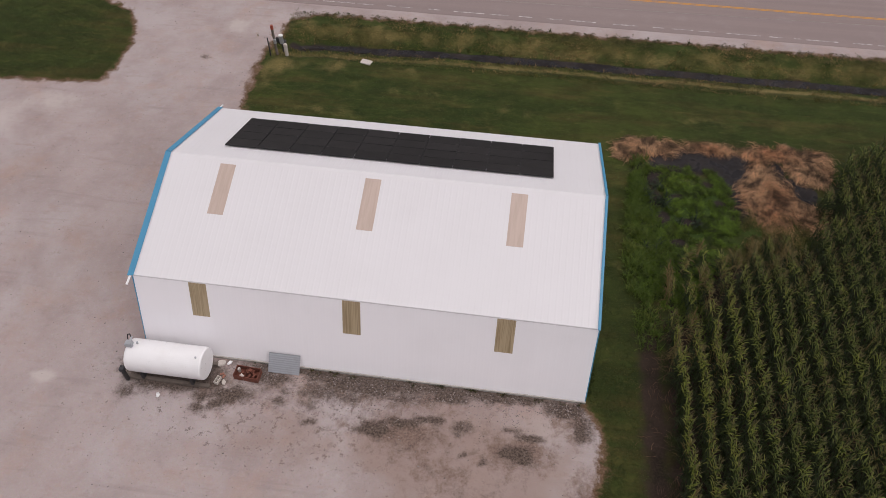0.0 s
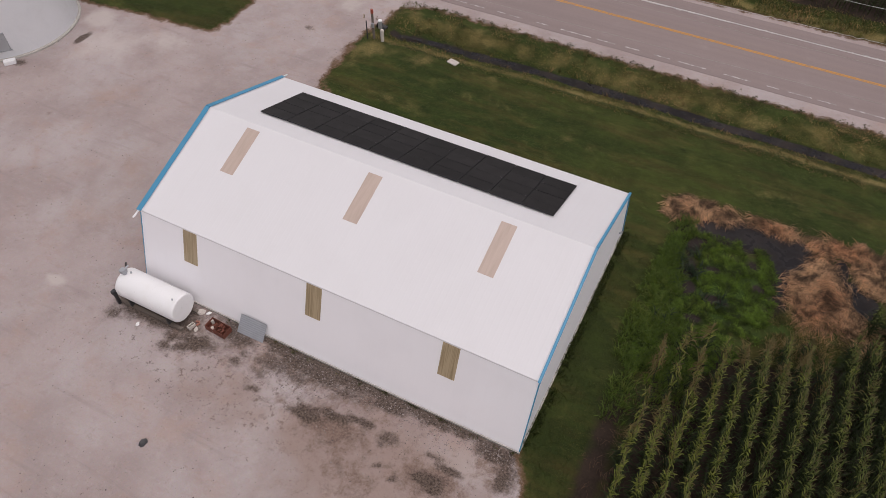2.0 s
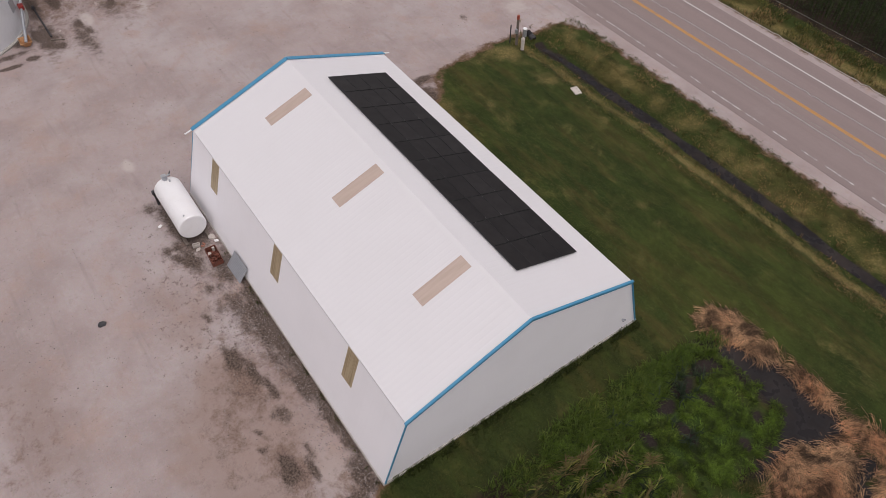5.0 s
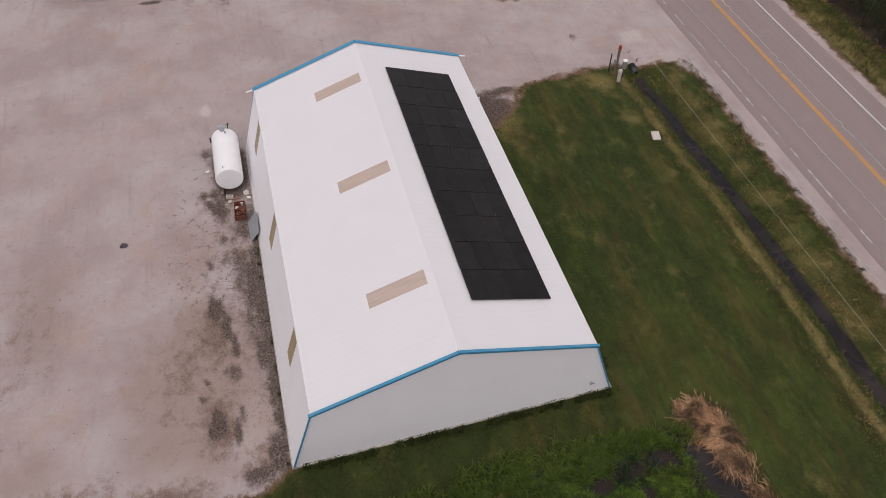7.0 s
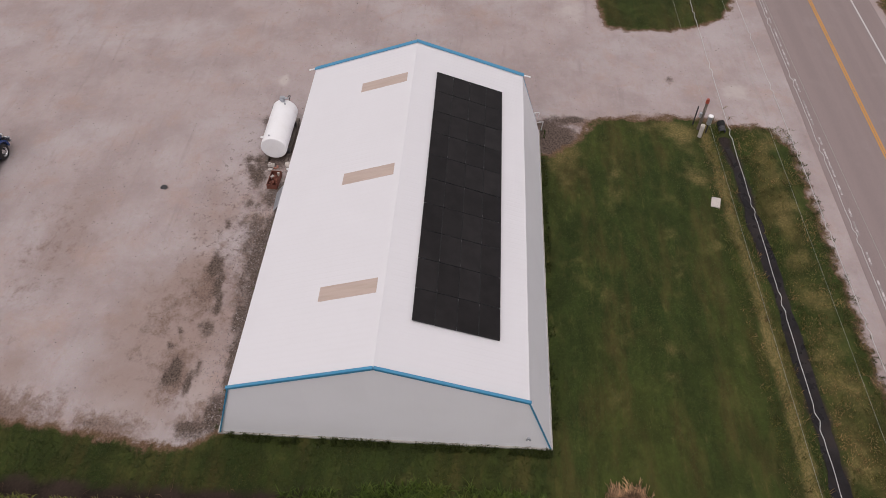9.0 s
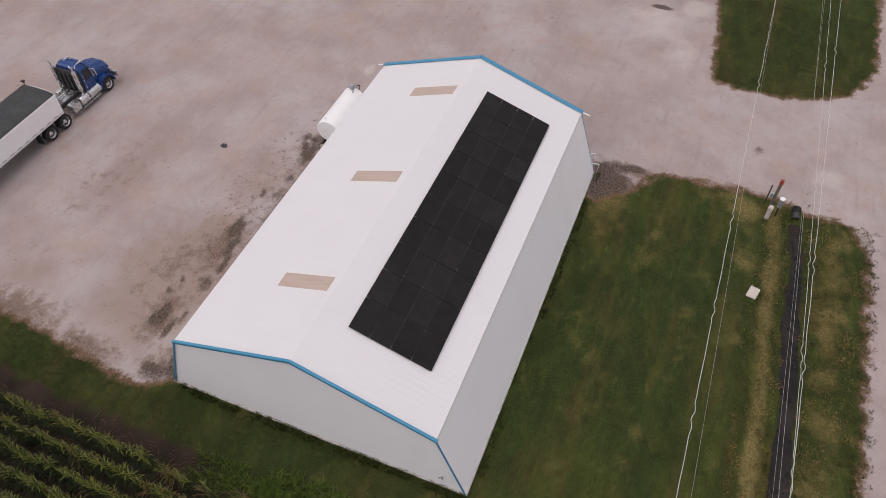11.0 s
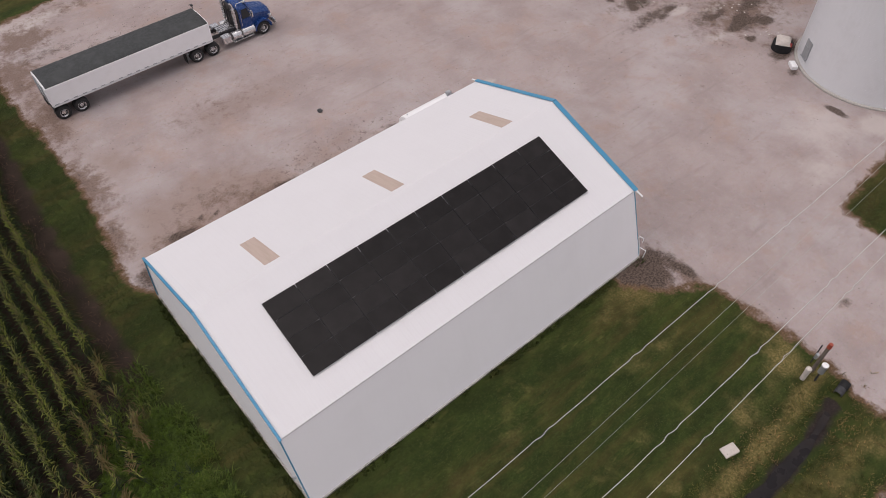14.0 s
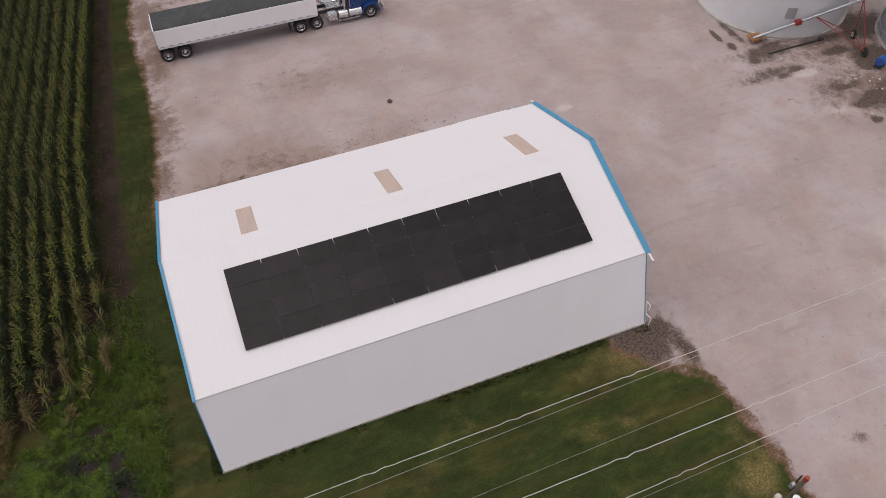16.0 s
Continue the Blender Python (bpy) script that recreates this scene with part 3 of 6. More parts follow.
stain = blobs(P2, [(-24.9, 3.5, 0.8, 0.4, 1.6), (-26.3, 4.7, 0.7, 0.45, 1.5), (-23.3, 8.0, 1.0, 0.6, 1.2), (-23.5, 5.4, 0.3, 0.3, 1.2), (-22.0, 9.9, 0.6, 0.5, 0.85),
                   (-0.7, 14.6, 0.3, 0.9, 1.4), (-1.3, 16.2, 0.3, 0.9, 1.3), (0.9, 15.0, 1.6, 1.4, 1.45), (13.5, -1.5, 8.4, 0.24, 1.5), (-27.4, 0.1, 0.9, 0.75, 2.2), (-22.1, -1.3, 0.8, 0.3, 1.25), (-20.6, -0.8, 0.6, 0.25, 1.1), (-24.0, 1.8, 0.9, 0.3, 1.15), (-25.2, 3.1, 1.0, 0.35, 1.4), (-24.2, 3.7, 1.4, 0.5, 1.3), (-23.3, 5.4, 0.5, 0.35, 1.3),
                   (-26.3, -2.0, 1.2, 0.5, 1.3), (-19.2, -7.0, 0.25, 0.9, 1.4), (-19.5, -5.4, 0.35, 0.5, 1.25), (-20.0, -3.3, 0.5, 0.6, 1.15), (-22.3, -4.4, 1.1, 0.4, 1.3), (-20.3, 14.2, 0.28, 0.8, 1.45), (9.8, -1.65, 1.3, 0.5, 1.5), (11.4, -1.9, 1.7, 0.5, 1.35), (13.5, -1.85, 5.0, 0.45, 0.8), (15.5, -1.9, 1.0, 0.42, 1.4), (12.6, -2.3, 3.2, 0.5, 0.68), (18.0, -1.65, 3.0, 0.35, 0.95), (21.0, -1.9, 1.3, 0.5, 1.05), (21.9, -2.7, 0.6, 1.0, 0.95), (9.5, -2.6, 3.0, 0.7, 0.7), (6.4, -2.1, 1.5, 0.6, 0.9), (12.2, -4.15, 0.95, 0.36, 1.35), (13.4, -3.65, 1.1, 0.3, 1.1), (14.7, -3.3, 0.9, 0.22, 0.95), (16.2, -3.6, 0.55, 0.55, 0.75),
                   (18.9, -4.45, 0.85, 0.32, 1.4), (19.3, -4.85, 0.55, 0.12, 1.15), (19.5, -5.2, 0.5, 0.1, 1.05), (18.6, -5.0, 0.5, 0.1, 0.9), (19.4, -3.6, 0.9, 0.16, 0.95), (18.6, -3.25, 0.9, 0.2, 0.75), (16.6, -4.7, 0.26, 0.2, 1.2), (17.5, -5.0, 0.2, 0.3, 1.2), (4.9, -3.4, 1.0, 0.35, 1.15), (3.8, -2.7, 0.8, 0.4, 1.2), (3.6, -4.2, 0.5, 0.5, 0.85), (9.1, -4.2, 0.4, 0.25, 1.0), (7.2, -3.3, 0.5, 0.3, 0.8),
                   (5.3, -3.2, 1.1, 0.5, 0.9), (4.5, -3.9, 0.7, 0.45, 0.85), (1.8, -2.5, 2.5, 1.1, 1.5), (0.0, -3.8, 0.9, 0.5, 0.75), (3.6, -3.6, 0.5, 0.4, 0.9),
                   (8.0, -3.4, 3.2, 0.9, 0.42), (13, -4.0, 9.0, 3.0, 0.3), (-23.5, 1.5, 3.0, 1.0, 0.6), (-25.4, 4.0, 2.0, 0.9, 0.8), (-24.6, 7.6, 1.3, 1.0, 1.1), (-28.3, -0.6, 1.6, 1.5, 1.3), (-27.5, 2.5, 2.0, 0.8, 0.85), (-26.5, -3.6, 4.0, 0.6, 0.85), (-30.5, -4.0, 2.5, 2.0, 1.1), (-20.6, -7.0, 0.35, 2.2, 0.9),
                   (-21.5, -3.8, 2.6, 1.0, 0.9), (-20.0, -1.4, 3.0, 0.9, 0.7), (-22.0, -5.6, 0.8, 0.8, 0.9), (6.35, -8.8, 0.25, 0.2, 0.9), (20.9, -24, 0.8, 3.5, 0.3),
                   (21.5, -12.5, 0.5, 3.0, 0.4), (21.9, -7.5, 0.5, 2.5, 0.45), (17, -6.5, 4.0, 2.2, 0.3), (20.8, -19, 1.0, 3.5, 0.25), (20.0, -29.5, 2.0, 2.0, 0.3), (-1.2, 15.6, 0.5, 1.6, 0.8), (-18.3, 8.0, 0.5, 0.2, 0.6), (14, -26.5, 2.5, 0.8, 0.45), (18, -28, 3.0, 1.0, 0.5), (-5.9, 23.2, 0.8, 0.4, 0.55)])
pale = blobs(P2, [(-22.6, -0.6, 1.5, 0.5, 1.0), (-24.8, 1.0, 1.2, 0.5, 1.1), (-21.0, 16.8, 1.4, 1.5, 1.1), (20.0, -3.2, 2.0, 1.2, 0.6), (20.5, -6.5, 1.8, 2.0, 0.5), (-4.5, -3.6, 0.8, 0.35, 1.0), (-18, 14.5, 3.0, 3.0, 0.7), (-14.5, 16.5, 3.0, 2.0, 0.6), (-5, 27.5, 3.5, 2.0, 0.6),
                  (5, -2.6, 2.5, 1.2, 0.4), (18, -33, 5, 1.5, 0.8), (-22.0, 3.5, 2.0, 1.0, 0.6)])
pink = blobs(P2, [(14.2, -5.2, 3.0, 1.4, 1.5), (16.5, -6.6, 2.5, 1.2, 0.7), (-6.0, 4.0, 4.0, 7.0, 0.45), (10, -13, 6, 2.5, 0.6), (19.5, -13, 2.0, 3.0, 0.7), (17.0, -5.5, 6.5, 4.0, 1.0), (9, -5, 5, 2.0, 0.6), (20.5, -20, 1.6, 6, 0.8)])
dirt = blobs(P2, [(0.6, 15.0, 1.8, 1.6, 1.5), (21.6, -12.0, 1.2, 3.5, 1.15), (22.1, -7.0, 0.9, 2.5, 1.0), (21.2, -20.0, 1.2, 4.0, 1.0), (20.9, -26.5, 1.8, 3.5, 1.1), (19.0, -31.0, 2.6, 2.2, 1.1), (14, -33.5, 6.0, 1.3, 0.6),
                  (13.6, -4.2, 2.6, 0.9, 1.05), (15.0, -5.6, 2.5, 1.4, 0.6), (18.9, -4.5, 1.8, 1.0, 1.0), (11.5, -2.3, 6.5, 1.0, 0.75), (21.4, -2.6, 1.2, 1.5, 0.8), (4.5, -3.2, 2.5, 1.0, 0.6),
                  (-25.5, 2.5, 4.5, 3.0, 0.95), (-27, -2.5, 5.0, 3.0, 0.9), (-24.5, 7.5, 1.8, 1.5, 0.9), (-20.5, -3.0, 3.0, 2.5, 0.55), (-1.0, 16.2, 0.5, 3.0, 1.0), (-1.6, 22, 0.6, 3.0, 0.9), (12, -14, 5.0, 2.0, 0.35)])
dry = blobs(P2, [(8, 14.6, 12, 1.8, 0.28), (2, 15.6, 3.5, 1.6, 0.6), (14, 17.3, 6.0, 1.2, 0.36), (4.5, 18.4, 4.0, 1.0, 0.42), (18, 20.3, 5.0, 0.9, 0.34), (9, 21.6, 5.0, 0.8, 0.34), (30, 21.0, 6.0, 1.0, 0.3), (12, 23.6, 9.0, 0.7, 0.36), (23.2, 4, 0.8, 8, 0.25), (3.0, 23.4, 2.2, 1.3, 0.55), (25.2, 17.6, 1.2, 0.6, 0.9), (-1.0, 22, 0.9, 4, 0.5), (-0.4, 23.2, 1.2, 1.6, 0.85)])
verge = np.where(P2[:, 0] > -1.5, 1.0, 0) * np.maximum(np.exp(-((P2[:, 1] - ditch_y(P2[:, 0]) + 1.35) / 0.55) ** 2) * 0.85, np.exp(-((P2[:, 1] - 28.2) / 1.3) ** 2) * 0.5)
dry = np.maximum(dry, verge)
dry = np.maximum(dry, np.exp(-((P2[:, 1] - 42.2) / 1.1) ** 2) * 0.9)
lush = blobs(P2, [(28.0, 12.0, 3.0, 4.4, 1.0), (25.2, 10.0, 1.2, 4.5, 0.9), (33, 9.5, 2.5, 2.0, 0.9), (31.5, 11.5, 1.2, 1.5, 0.8)])

idx = np.arange(len(P2)).reshape(X.shape)
quads = np.stack([idx[:-1, :-1], idx[:-1, 1:], idx[1:, 1:], idx[1:, :-1]], -1).reshape(-1, 4)
V3 = np.column_stack([P2, Z])
rubble = blobs(P2, [(9, -4.5, 13, 3.5, 1.0), (8, -13.0, 11, 4.0, 0.55), (-25, 1, 5, 7, 0.9), (20.5, -20, 3, 12, 0.7), (12, -27, 10, 3, 0.8)])
FIELDS = {"gravel": gravel, "rubble": rubble, "soil": soil, "mud": mud, "stain": stain, "pale": pale, "pink": pink, "dirt": dirt, "dry": dry, "lush": lush}
face_gravel = gravel[quads].mean(1) > 0


def sheet(name, faces, label):
    used, inv = np.unique(faces, return_inverse=True)
    ob = raw(name, V3[used], inv.reshape(faces.shape), [M["ground"]], smooth=True)
    for key, values in FIELDS.items():
        ob.data.attributes.new(key, "FLOAT", "POINT").data.foreach_set("value", values[used].astype(np.float32))
    return tagged(ob, label, "ground", kind="structure")


sheet("ground", quads[~face_gravel], "mown green lawn with dry patches, ditch banks and bare field soil")
sheet("gravel_yard", quads[face_gravel], "pinkish-grey packed gravel yard with dark stains and pale patches")

# ditch water
xs = np.arange(-0.4, 120, 0.5)
w = (0.40 + 0.05 * np.sin(xs * 0.9)) * np.clip((xs + 1.5) / 7.0, 0.35, 1.0) + np.array([0.22 * noise.noise((q * 0.8, 4.0, 0)) for q in xs])
yc = ditch_y(xs)
wv = np.concatenate([np.column_stack([xs, yc - w, np.full(len(xs), -0.555)]), np.column_stack([xs, yc + w, np.full(len(xs), -0.555)])])
k = len(xs)
wf = np.array([(i, i + 1, k + i + 1, k + i) for i in range(k - 1)])
tagged(raw("ditch_water", wv, wf, [M["water"]]), "dark still water in the narrow roadside ditch", "water", kind="structure")
bm = bmesh.new()
for poly in (POND,):
    ring = []
    for (x0, y0), (x1, y1) in zip(poly, poly[1:] + poly[:1]):
        for q in range(5):
            x, y = x0 + (x1 - x0) * q / 5, y0 + (y1 - y0) * q / 5
            ring.append((x + 0.3 * noise.noise((x * 1.7, y * 1.7, 1)), y + 0.3 * noise.noise((x * 1.7, y * 1.7, 8))))
    bm.faces.new([bm.verts.new((x, y, 0.03)) for x, y in ring])
for lift, (x, y, a, b) in enumerate(POOLS):
    bm.faces.new([bm.verts.new((x + a * (1 + 0.2 * math.sin(3 * q)) * math.cos(q), y + b * (1 + 0.15 * math.cos(2 * q)) * math.sin(q), 0.036 + 0.006 * lift)) for q in np.linspace(0, math.tau, 18)[:-1]])
tagged(part("pond_water", bm, M["water"]), "shallow black water standing in the wet corner", "water", kind="structure")

# road
bm = bmesh.new()
prism(bm, [(31.35, -0.1), (31.35, 0.0), (35.6, 0.085), (40.3, 0.0), (40.3, -0.1)], "x", -900, 900)
tagged(part("road", bm, M["asphalt"]), "worn pinkish-grey two-lane asphalt road", "road", kind="structure")


def road_z(y):
    return 0.085 - 0.02 * abs(y - 35.6) + 0.006


def stripe(name, y, wdt, mat, label, gaps=0.0):
    bm = bmesh.new()
    x = -120.0
    r = random.Random(int(y * 10))
    while x < 160:
        ln = r.uniform(0.5, 2.6) if gaps else 280
        q = y + (r.uniform(-0.02, 0.02) if gaps else 0)
        zs = road_z(q)
        bm.faces.new([bm.verts.new(c) for c in ((x, q - wdt / 2, zs + 0.004), (x + ln, q - wdt / 2, zs + 0.004), (x + ln, q + wdt / 2, zs + 0.004), (x, q + wdt / 2, zs + 0.004))])
        x += ln + (r.uniform(0.2, gaps) if gaps else 0)
    tagged(part(name, bm, mat), label, "road marking", kind="structure")


stripe("edge_line", 31.9, 0.11, M["line_worn"], "broken worn white edge line", 1.4)
stripe("edge_line", 38.85, 0.13, M["line_white"], "white edge line along the far lane")
stripe("centre_line", 35.49, 0.105, M["line_yellow"], "faded yellow centre line")
stripe("centre_line", 35.64, 0.105, M["line_yellow"], "faded yellow centre line")

# ---------------------------------------------------------------- shed
LEN, WID, EAVE, RIDGE, FLARE = 21.95, 12.59, 4.31, 6.46, 1.36
MIDY = WID / 2
SHEETS = 24
SW = LEN / SHEETS
shed = thing("storage_shed", "white ribbed-metal storage shed with blue trim and sloping side walls", "shed")


def ribs(width, count, high=0.0035):
    """Points (across, up) of a ribbed sheet."""
    pts, pitch = [], width / count
    for k in range(count):
        c = pitch * (k + 0.5)
        pts += [(c - 0.06, 0.0), (c - 0.02, high), (c + 0.02, high), (c + 0.06, 0.0)]
    return [(0.0, 0.0)] + pts + [(width, 0.0)]


def ribbed(width, length, count=3, high=0.0035):
    """A ribbed sheet in its own plane: x across, y along its length, z out."""
    p = ribs(width, count, high)
    bm = bmesh.new()
    a = [bm.verts.new((x, 0, z)) for x, z in p]
    b = [bm.verts.new((x, length, z)) for x, z in p]
    lo = [bm.verts.new((x, y, -0.03)) for x, y in ((0, 0), (width, 0), (width, length), (0, length))]
    for i in range(len(p) - 1):
        bm.faces.new((a[i], a[i + 1], b[i + 1], b[i]))
    bm.faces.new((lo[0], lo[1], a[-1], a[0]))
    bm.faces.new((lo[2], lo[3], b[0], b[-1]))
    bm.faces.new((lo[1], lo[2], b[-1], a[-1]))
    bm.faces.new((lo[3], lo[0], a[0], b[0]))
    bm.faces.new((lo[3], lo[2], lo[1], lo[0]))
    bmesh.ops.recalc_face_normals(bm, faces=bm.faces[:])
    return bm


def sheet_mesh(name, bm, mat):
    me = bpy.data.meshes.new(name)
    bm.to_mesh(me)
    bm.free()
    me.materials.append(mat)
    return me


def frame_on(origin, ux, uy):
    ux, uy = Vector(ux).normalized(), Vector(uy).normalized()
    uz = ux.cross(uy)
    m = Matrix((ux, uy, uz)).transposed().to_4x4()
    m.translation = Vector(origin)
    return m


slope = math.hypot(MIDY, RIDGE - EAVE)
wall_len = math.hypot(FLARE, EAVE - 0.12)
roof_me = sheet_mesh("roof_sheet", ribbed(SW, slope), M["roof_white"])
wall_me = sheet_mesh("wall_sheet", ribbed(SW, wall_len, high=0.0012), M["wall_white_lifted"])
SIDES = {
    "roof_south": (frame_on((0, 0, EAVE), (1, 0, 0), (0, MIDY, RIDGE - EAVE)), roof_me, slope),
    "roof_north": (frame_on((LEN, WID, EAVE), (-1, 0, 0), (0, -MIDY, RIDGE - EAVE)), roof_me, slope),
    "wall_south": (frame_on((0, -FLARE, 0.12), (1, 0, 0), (0, FLARE, EAVE - 0.12)), wall_me, wall_len),
    "wall_north": (frame_on((LEN, WID + FLARE, 0.12), (-1, 0, 0), (0, -FLARE, EAVE - 0.12)), wall_me, wall_len),
}
carriers = {}
for side, (m, me, ln) in SIDES.items():
    bm = bmesh.new()
    box(bm, (0.06, 0.0, -0.15), (LEN - 0.06, ln, -0.034))
    core = part("roof" if "roof" in side else "wall", bm, M["roof_white"] if "roof" in side else M["wall_white_lifted"], shed)
    core.matrix_local = m
    carriers[side] = core

# gable walls: slab and ribbed sheets cut to the roof line
def roofline(y):
    if y < 0:
        return EAVE * (y + FLARE) / FLARE
    if y > WID:
        return EAVE * (WID + FLARE - y) / FLARE
    return EAVE + (RIDGE - EAVE) * (1 - abs(y - MIDY) / MIDY)


outline = [(-FLARE, 0.1), (WID + FLARE, 0.1), (WID, EAVE), (MIDY, RIDGE), (0, EAVE)]
inner = [(-FLARE + 0.13, 0.1), (WID + FLARE - 0.13, 0.1), (WID - 0.03, EAVE - 0.1), (MIDY, RIDGE - 0.15), (0.03, EAVE - 0.1)]
gables = {}
for x, sgn in ((0.0, -1), (LEN, 1)):
    bm = bmesh.new()
    lo, hi = sorted((x - sgn * 0.16, x - sgn * 0.034))
    prism(bm, inner, "x", lo, hi)
    gables[sgn] = part("gable_wall", bm, M["wall_white_lifted"], shed)

for i in range(SHEETS):
    for side, (m, me, ln) in SIDES.items():
        shared("roof_sheet" if "roof" in side else "wall_sheet", me, carriers[side], pose(i * SW, 0, 0))
total = WID + 2 * FLARE
GS = 17
for sgn, x in ((-1, 0.0), (1, LEN)):
    for i in range(GS):
        y0 = -FLARE + total * i / GS
        pts = [(y0 + q * 1.0, d) for q, d in ribs(total / GS, 3, 0.0012)]
        for knot in (0.0, MIDY, WID):
            if pts[0][0] + 1e-3 < knot < pts[-1][0] - 1e-3:
                d = np.interp(knot, [p[0] for p in pts], [p[1] for p in pts])
                pts = sorted(pts + [(knot, float(d))])
        bm = bmesh.new()
        lo = [bm.verts.new((x + sgn * (d - 0.02), y, 0.1)) for y, d in pts]
        hi = [bm.verts.new((x + sgn * (d - 0.02), y, max(roofline(y) - 0.03, 0.1005))) for y, d in pts]
        for a in range(len(pts) - 1):
            f = (lo[a], lo[a + 1], hi[a + 1], hi[a])
            bm.faces.new(f if sgn > 0 else tuple(reversed(f)))
        part("wall_sheet", bm, M["wall_white_lifted"], gables[sgn])

# foundation
bm = bmesh.new()
for lo, hi in (((-0.05, -FLARE - 0.06, -0.1), (LEN + 0.05, -FLARE + 0.2, 0.115)), ((-0.05, WID + FLARE - 0.2, -0.1), (LEN + 0.05, WID + FLARE + 0.06, 0.115)),
               ((-0.06, -FLARE + 0.2, -0.1), (0.2, WID + FLARE - 0.2, 0.098)), ((LEN - 0.2, -FLARE + 0.2, -0.1), (LEN + 0.06, WID + FLARE - 0.2, 0.098))):
    box(bm, lo, hi)
part("foundation", bm, M["concrete"], shed, "low concrete footing")
bm = bmesh.new()
box(bm, (0.2, -FLARE + 0.2, -0.05), (LEN - 0.2, WID + FLARE - 0.2, 0.03))
part("floor_slab", bm, M["concrete"], shed)

# blue trim: rake boards on both gables, corner boards down the sloping edges
def bar_between(bm, a, b, side, up, wide, deep):
    """A flat bar from a to b: wide along up, deep along side."""
    a, b, side, up = Vector(a), Vector(b), Vector(side).normalized(), Vector(up).normalized()
    vs = []
    for p in (a, b):
        vs.append([bm.verts.new(p + side * s * deep / 2 + up * u * wide / 2) for s, u in ((-1, -1), (1, -1), (1, 1), (-1, 1))])
    for k in range(4):
        bm.faces.new((vs[0][k], vs[0][(k + 1) % 4], vs[1][(k + 1) % 4], vs[1][k]))
    bm.faces.new(list(reversed(vs[0])))
    bm.faces.new(vs[1])
    bmesh.ops.recalc_face_normals(bm, faces=bm.faces[:])


for sgn, x in ((-1, 0.0), (1, LEN)):
    for (y0, z0), (y1, z1) in (((-0.07, EAVE - 0.03), (MIDY, RIDGE)), ((WID + 0.07, EAVE - 0.03), (MIDY, RIDGE))):
        up = Vector((0, -(z1 - z0), y1 - y0)).normalized()
        if up.z < 0:
            up = -up
        bm = bmesh.new()
        edge = 0.02 if sgn > 0 else 0.19
        o = up * -0.02
        bar_between(bm, (x + sgn * edge, y0 + o.y, z0 + o.z), (x + sgn * edge, y1 + o.y, z1 + o.z), (1, 0, 0), up, 0.13, 0.08)
        o = up * 0.052
        wide = edge + 0.11
        bar_between(bm, (x + sgn * (edge - wide / 2 + 0.05), y0 + o.y, z0 + o.z), (x + sgn * (edge - wide / 2 + 0.05), y1 + o.y, z1 + o.z), (1, 0, 0), up, 0.012, wide)
        part("rake_trim", bm, M["blue_trim"], shed, "bright blue rake trim")
    for y0, y1 in ((-FLARE + 0.045, -0.03), (WID + FLARE - 0.045, WID + 0.03)):
        bm = bmesh.new()
        bar_between(bm, (x + sgn * 0.022, y0, 0.11), (x + sgn * 0.022, y1, EAVE - 0.12), (1, 0, 0), (0, 1, 0), 0.07, 0.05)
        part("corner_trim", bm, M["blue_trim"], shed, "narrow blue corner trim")

# ridge cap and eave trim
bm = bmesh.new()
prism(bm, [(MIDY - 0.22, RIDGE - 0.066), (MIDY, RIDGE + 0.012), (MIDY + 0.22, RIDGE - 0.066), (MIDY + 0.2, RIDGE - 0.075), (MIDY, RIDGE - 0.01), (MIDY - 0.2, RIDGE - 0.075)], "x", 0.06, LEN - 0.06)
part("ridge_cap", bm, M["roof_white"], shed)
for y, s in ((0.0, -1), (WID, 1)):
    bm = bmesh.new()
    prism(bm, [(y - s * 0.02, EAVE + 0.014), (y + s * 0.012, EAVE + 0.004), (y + s * 0.03, EAVE - 0.07), (y + s * 0.012, EAVE - 0.075), (y - s * 0.02, EAVE - 0.02)], "x", 0.0, LEN - 0.02)
    part("eave_trim", bm, M["roof_white"], shed, "white eave trim")
    bm = bmesh.new()
    bar_between(bm, (-0.12, y + s * 0.02, EAVE - 0.02), (-0.14, y + s * 0.50, EAVE - 0.16), (1, 0, 0), (0, 0, 1), 0.045, 0.09)
    part("rake_end", bm, M["white_paint"], shed, "white end of the rake flashing sticking out past the eave")

# tan fibreglass light panels, ribbed like the sheets
SKY_X = (2.74, 10.17, 17.40)
for x in SKY_X:
    bm = ribbed(0.80, 2.78)
    ob = part("skylight_panel", bm, M["tan_roof"], carriers["roof_south"], "tan fibreglass skylight panel")
    s0 = math.hypot(3.33, (RIDGE - EAVE) * 3.33 / MIDY)
    ob.matrix_local = pose(x, s0, 0.016)
    bm = ribbed(0.86, 1.92)
    ob = part("wall_light_panel", bm, M["tan_wall"], carriers["wall_south"], "weathered tan fibreglass wall light panel")
    ob.matrix_local = pose(x - 0.02, wall_len - 2.0, 0.016)

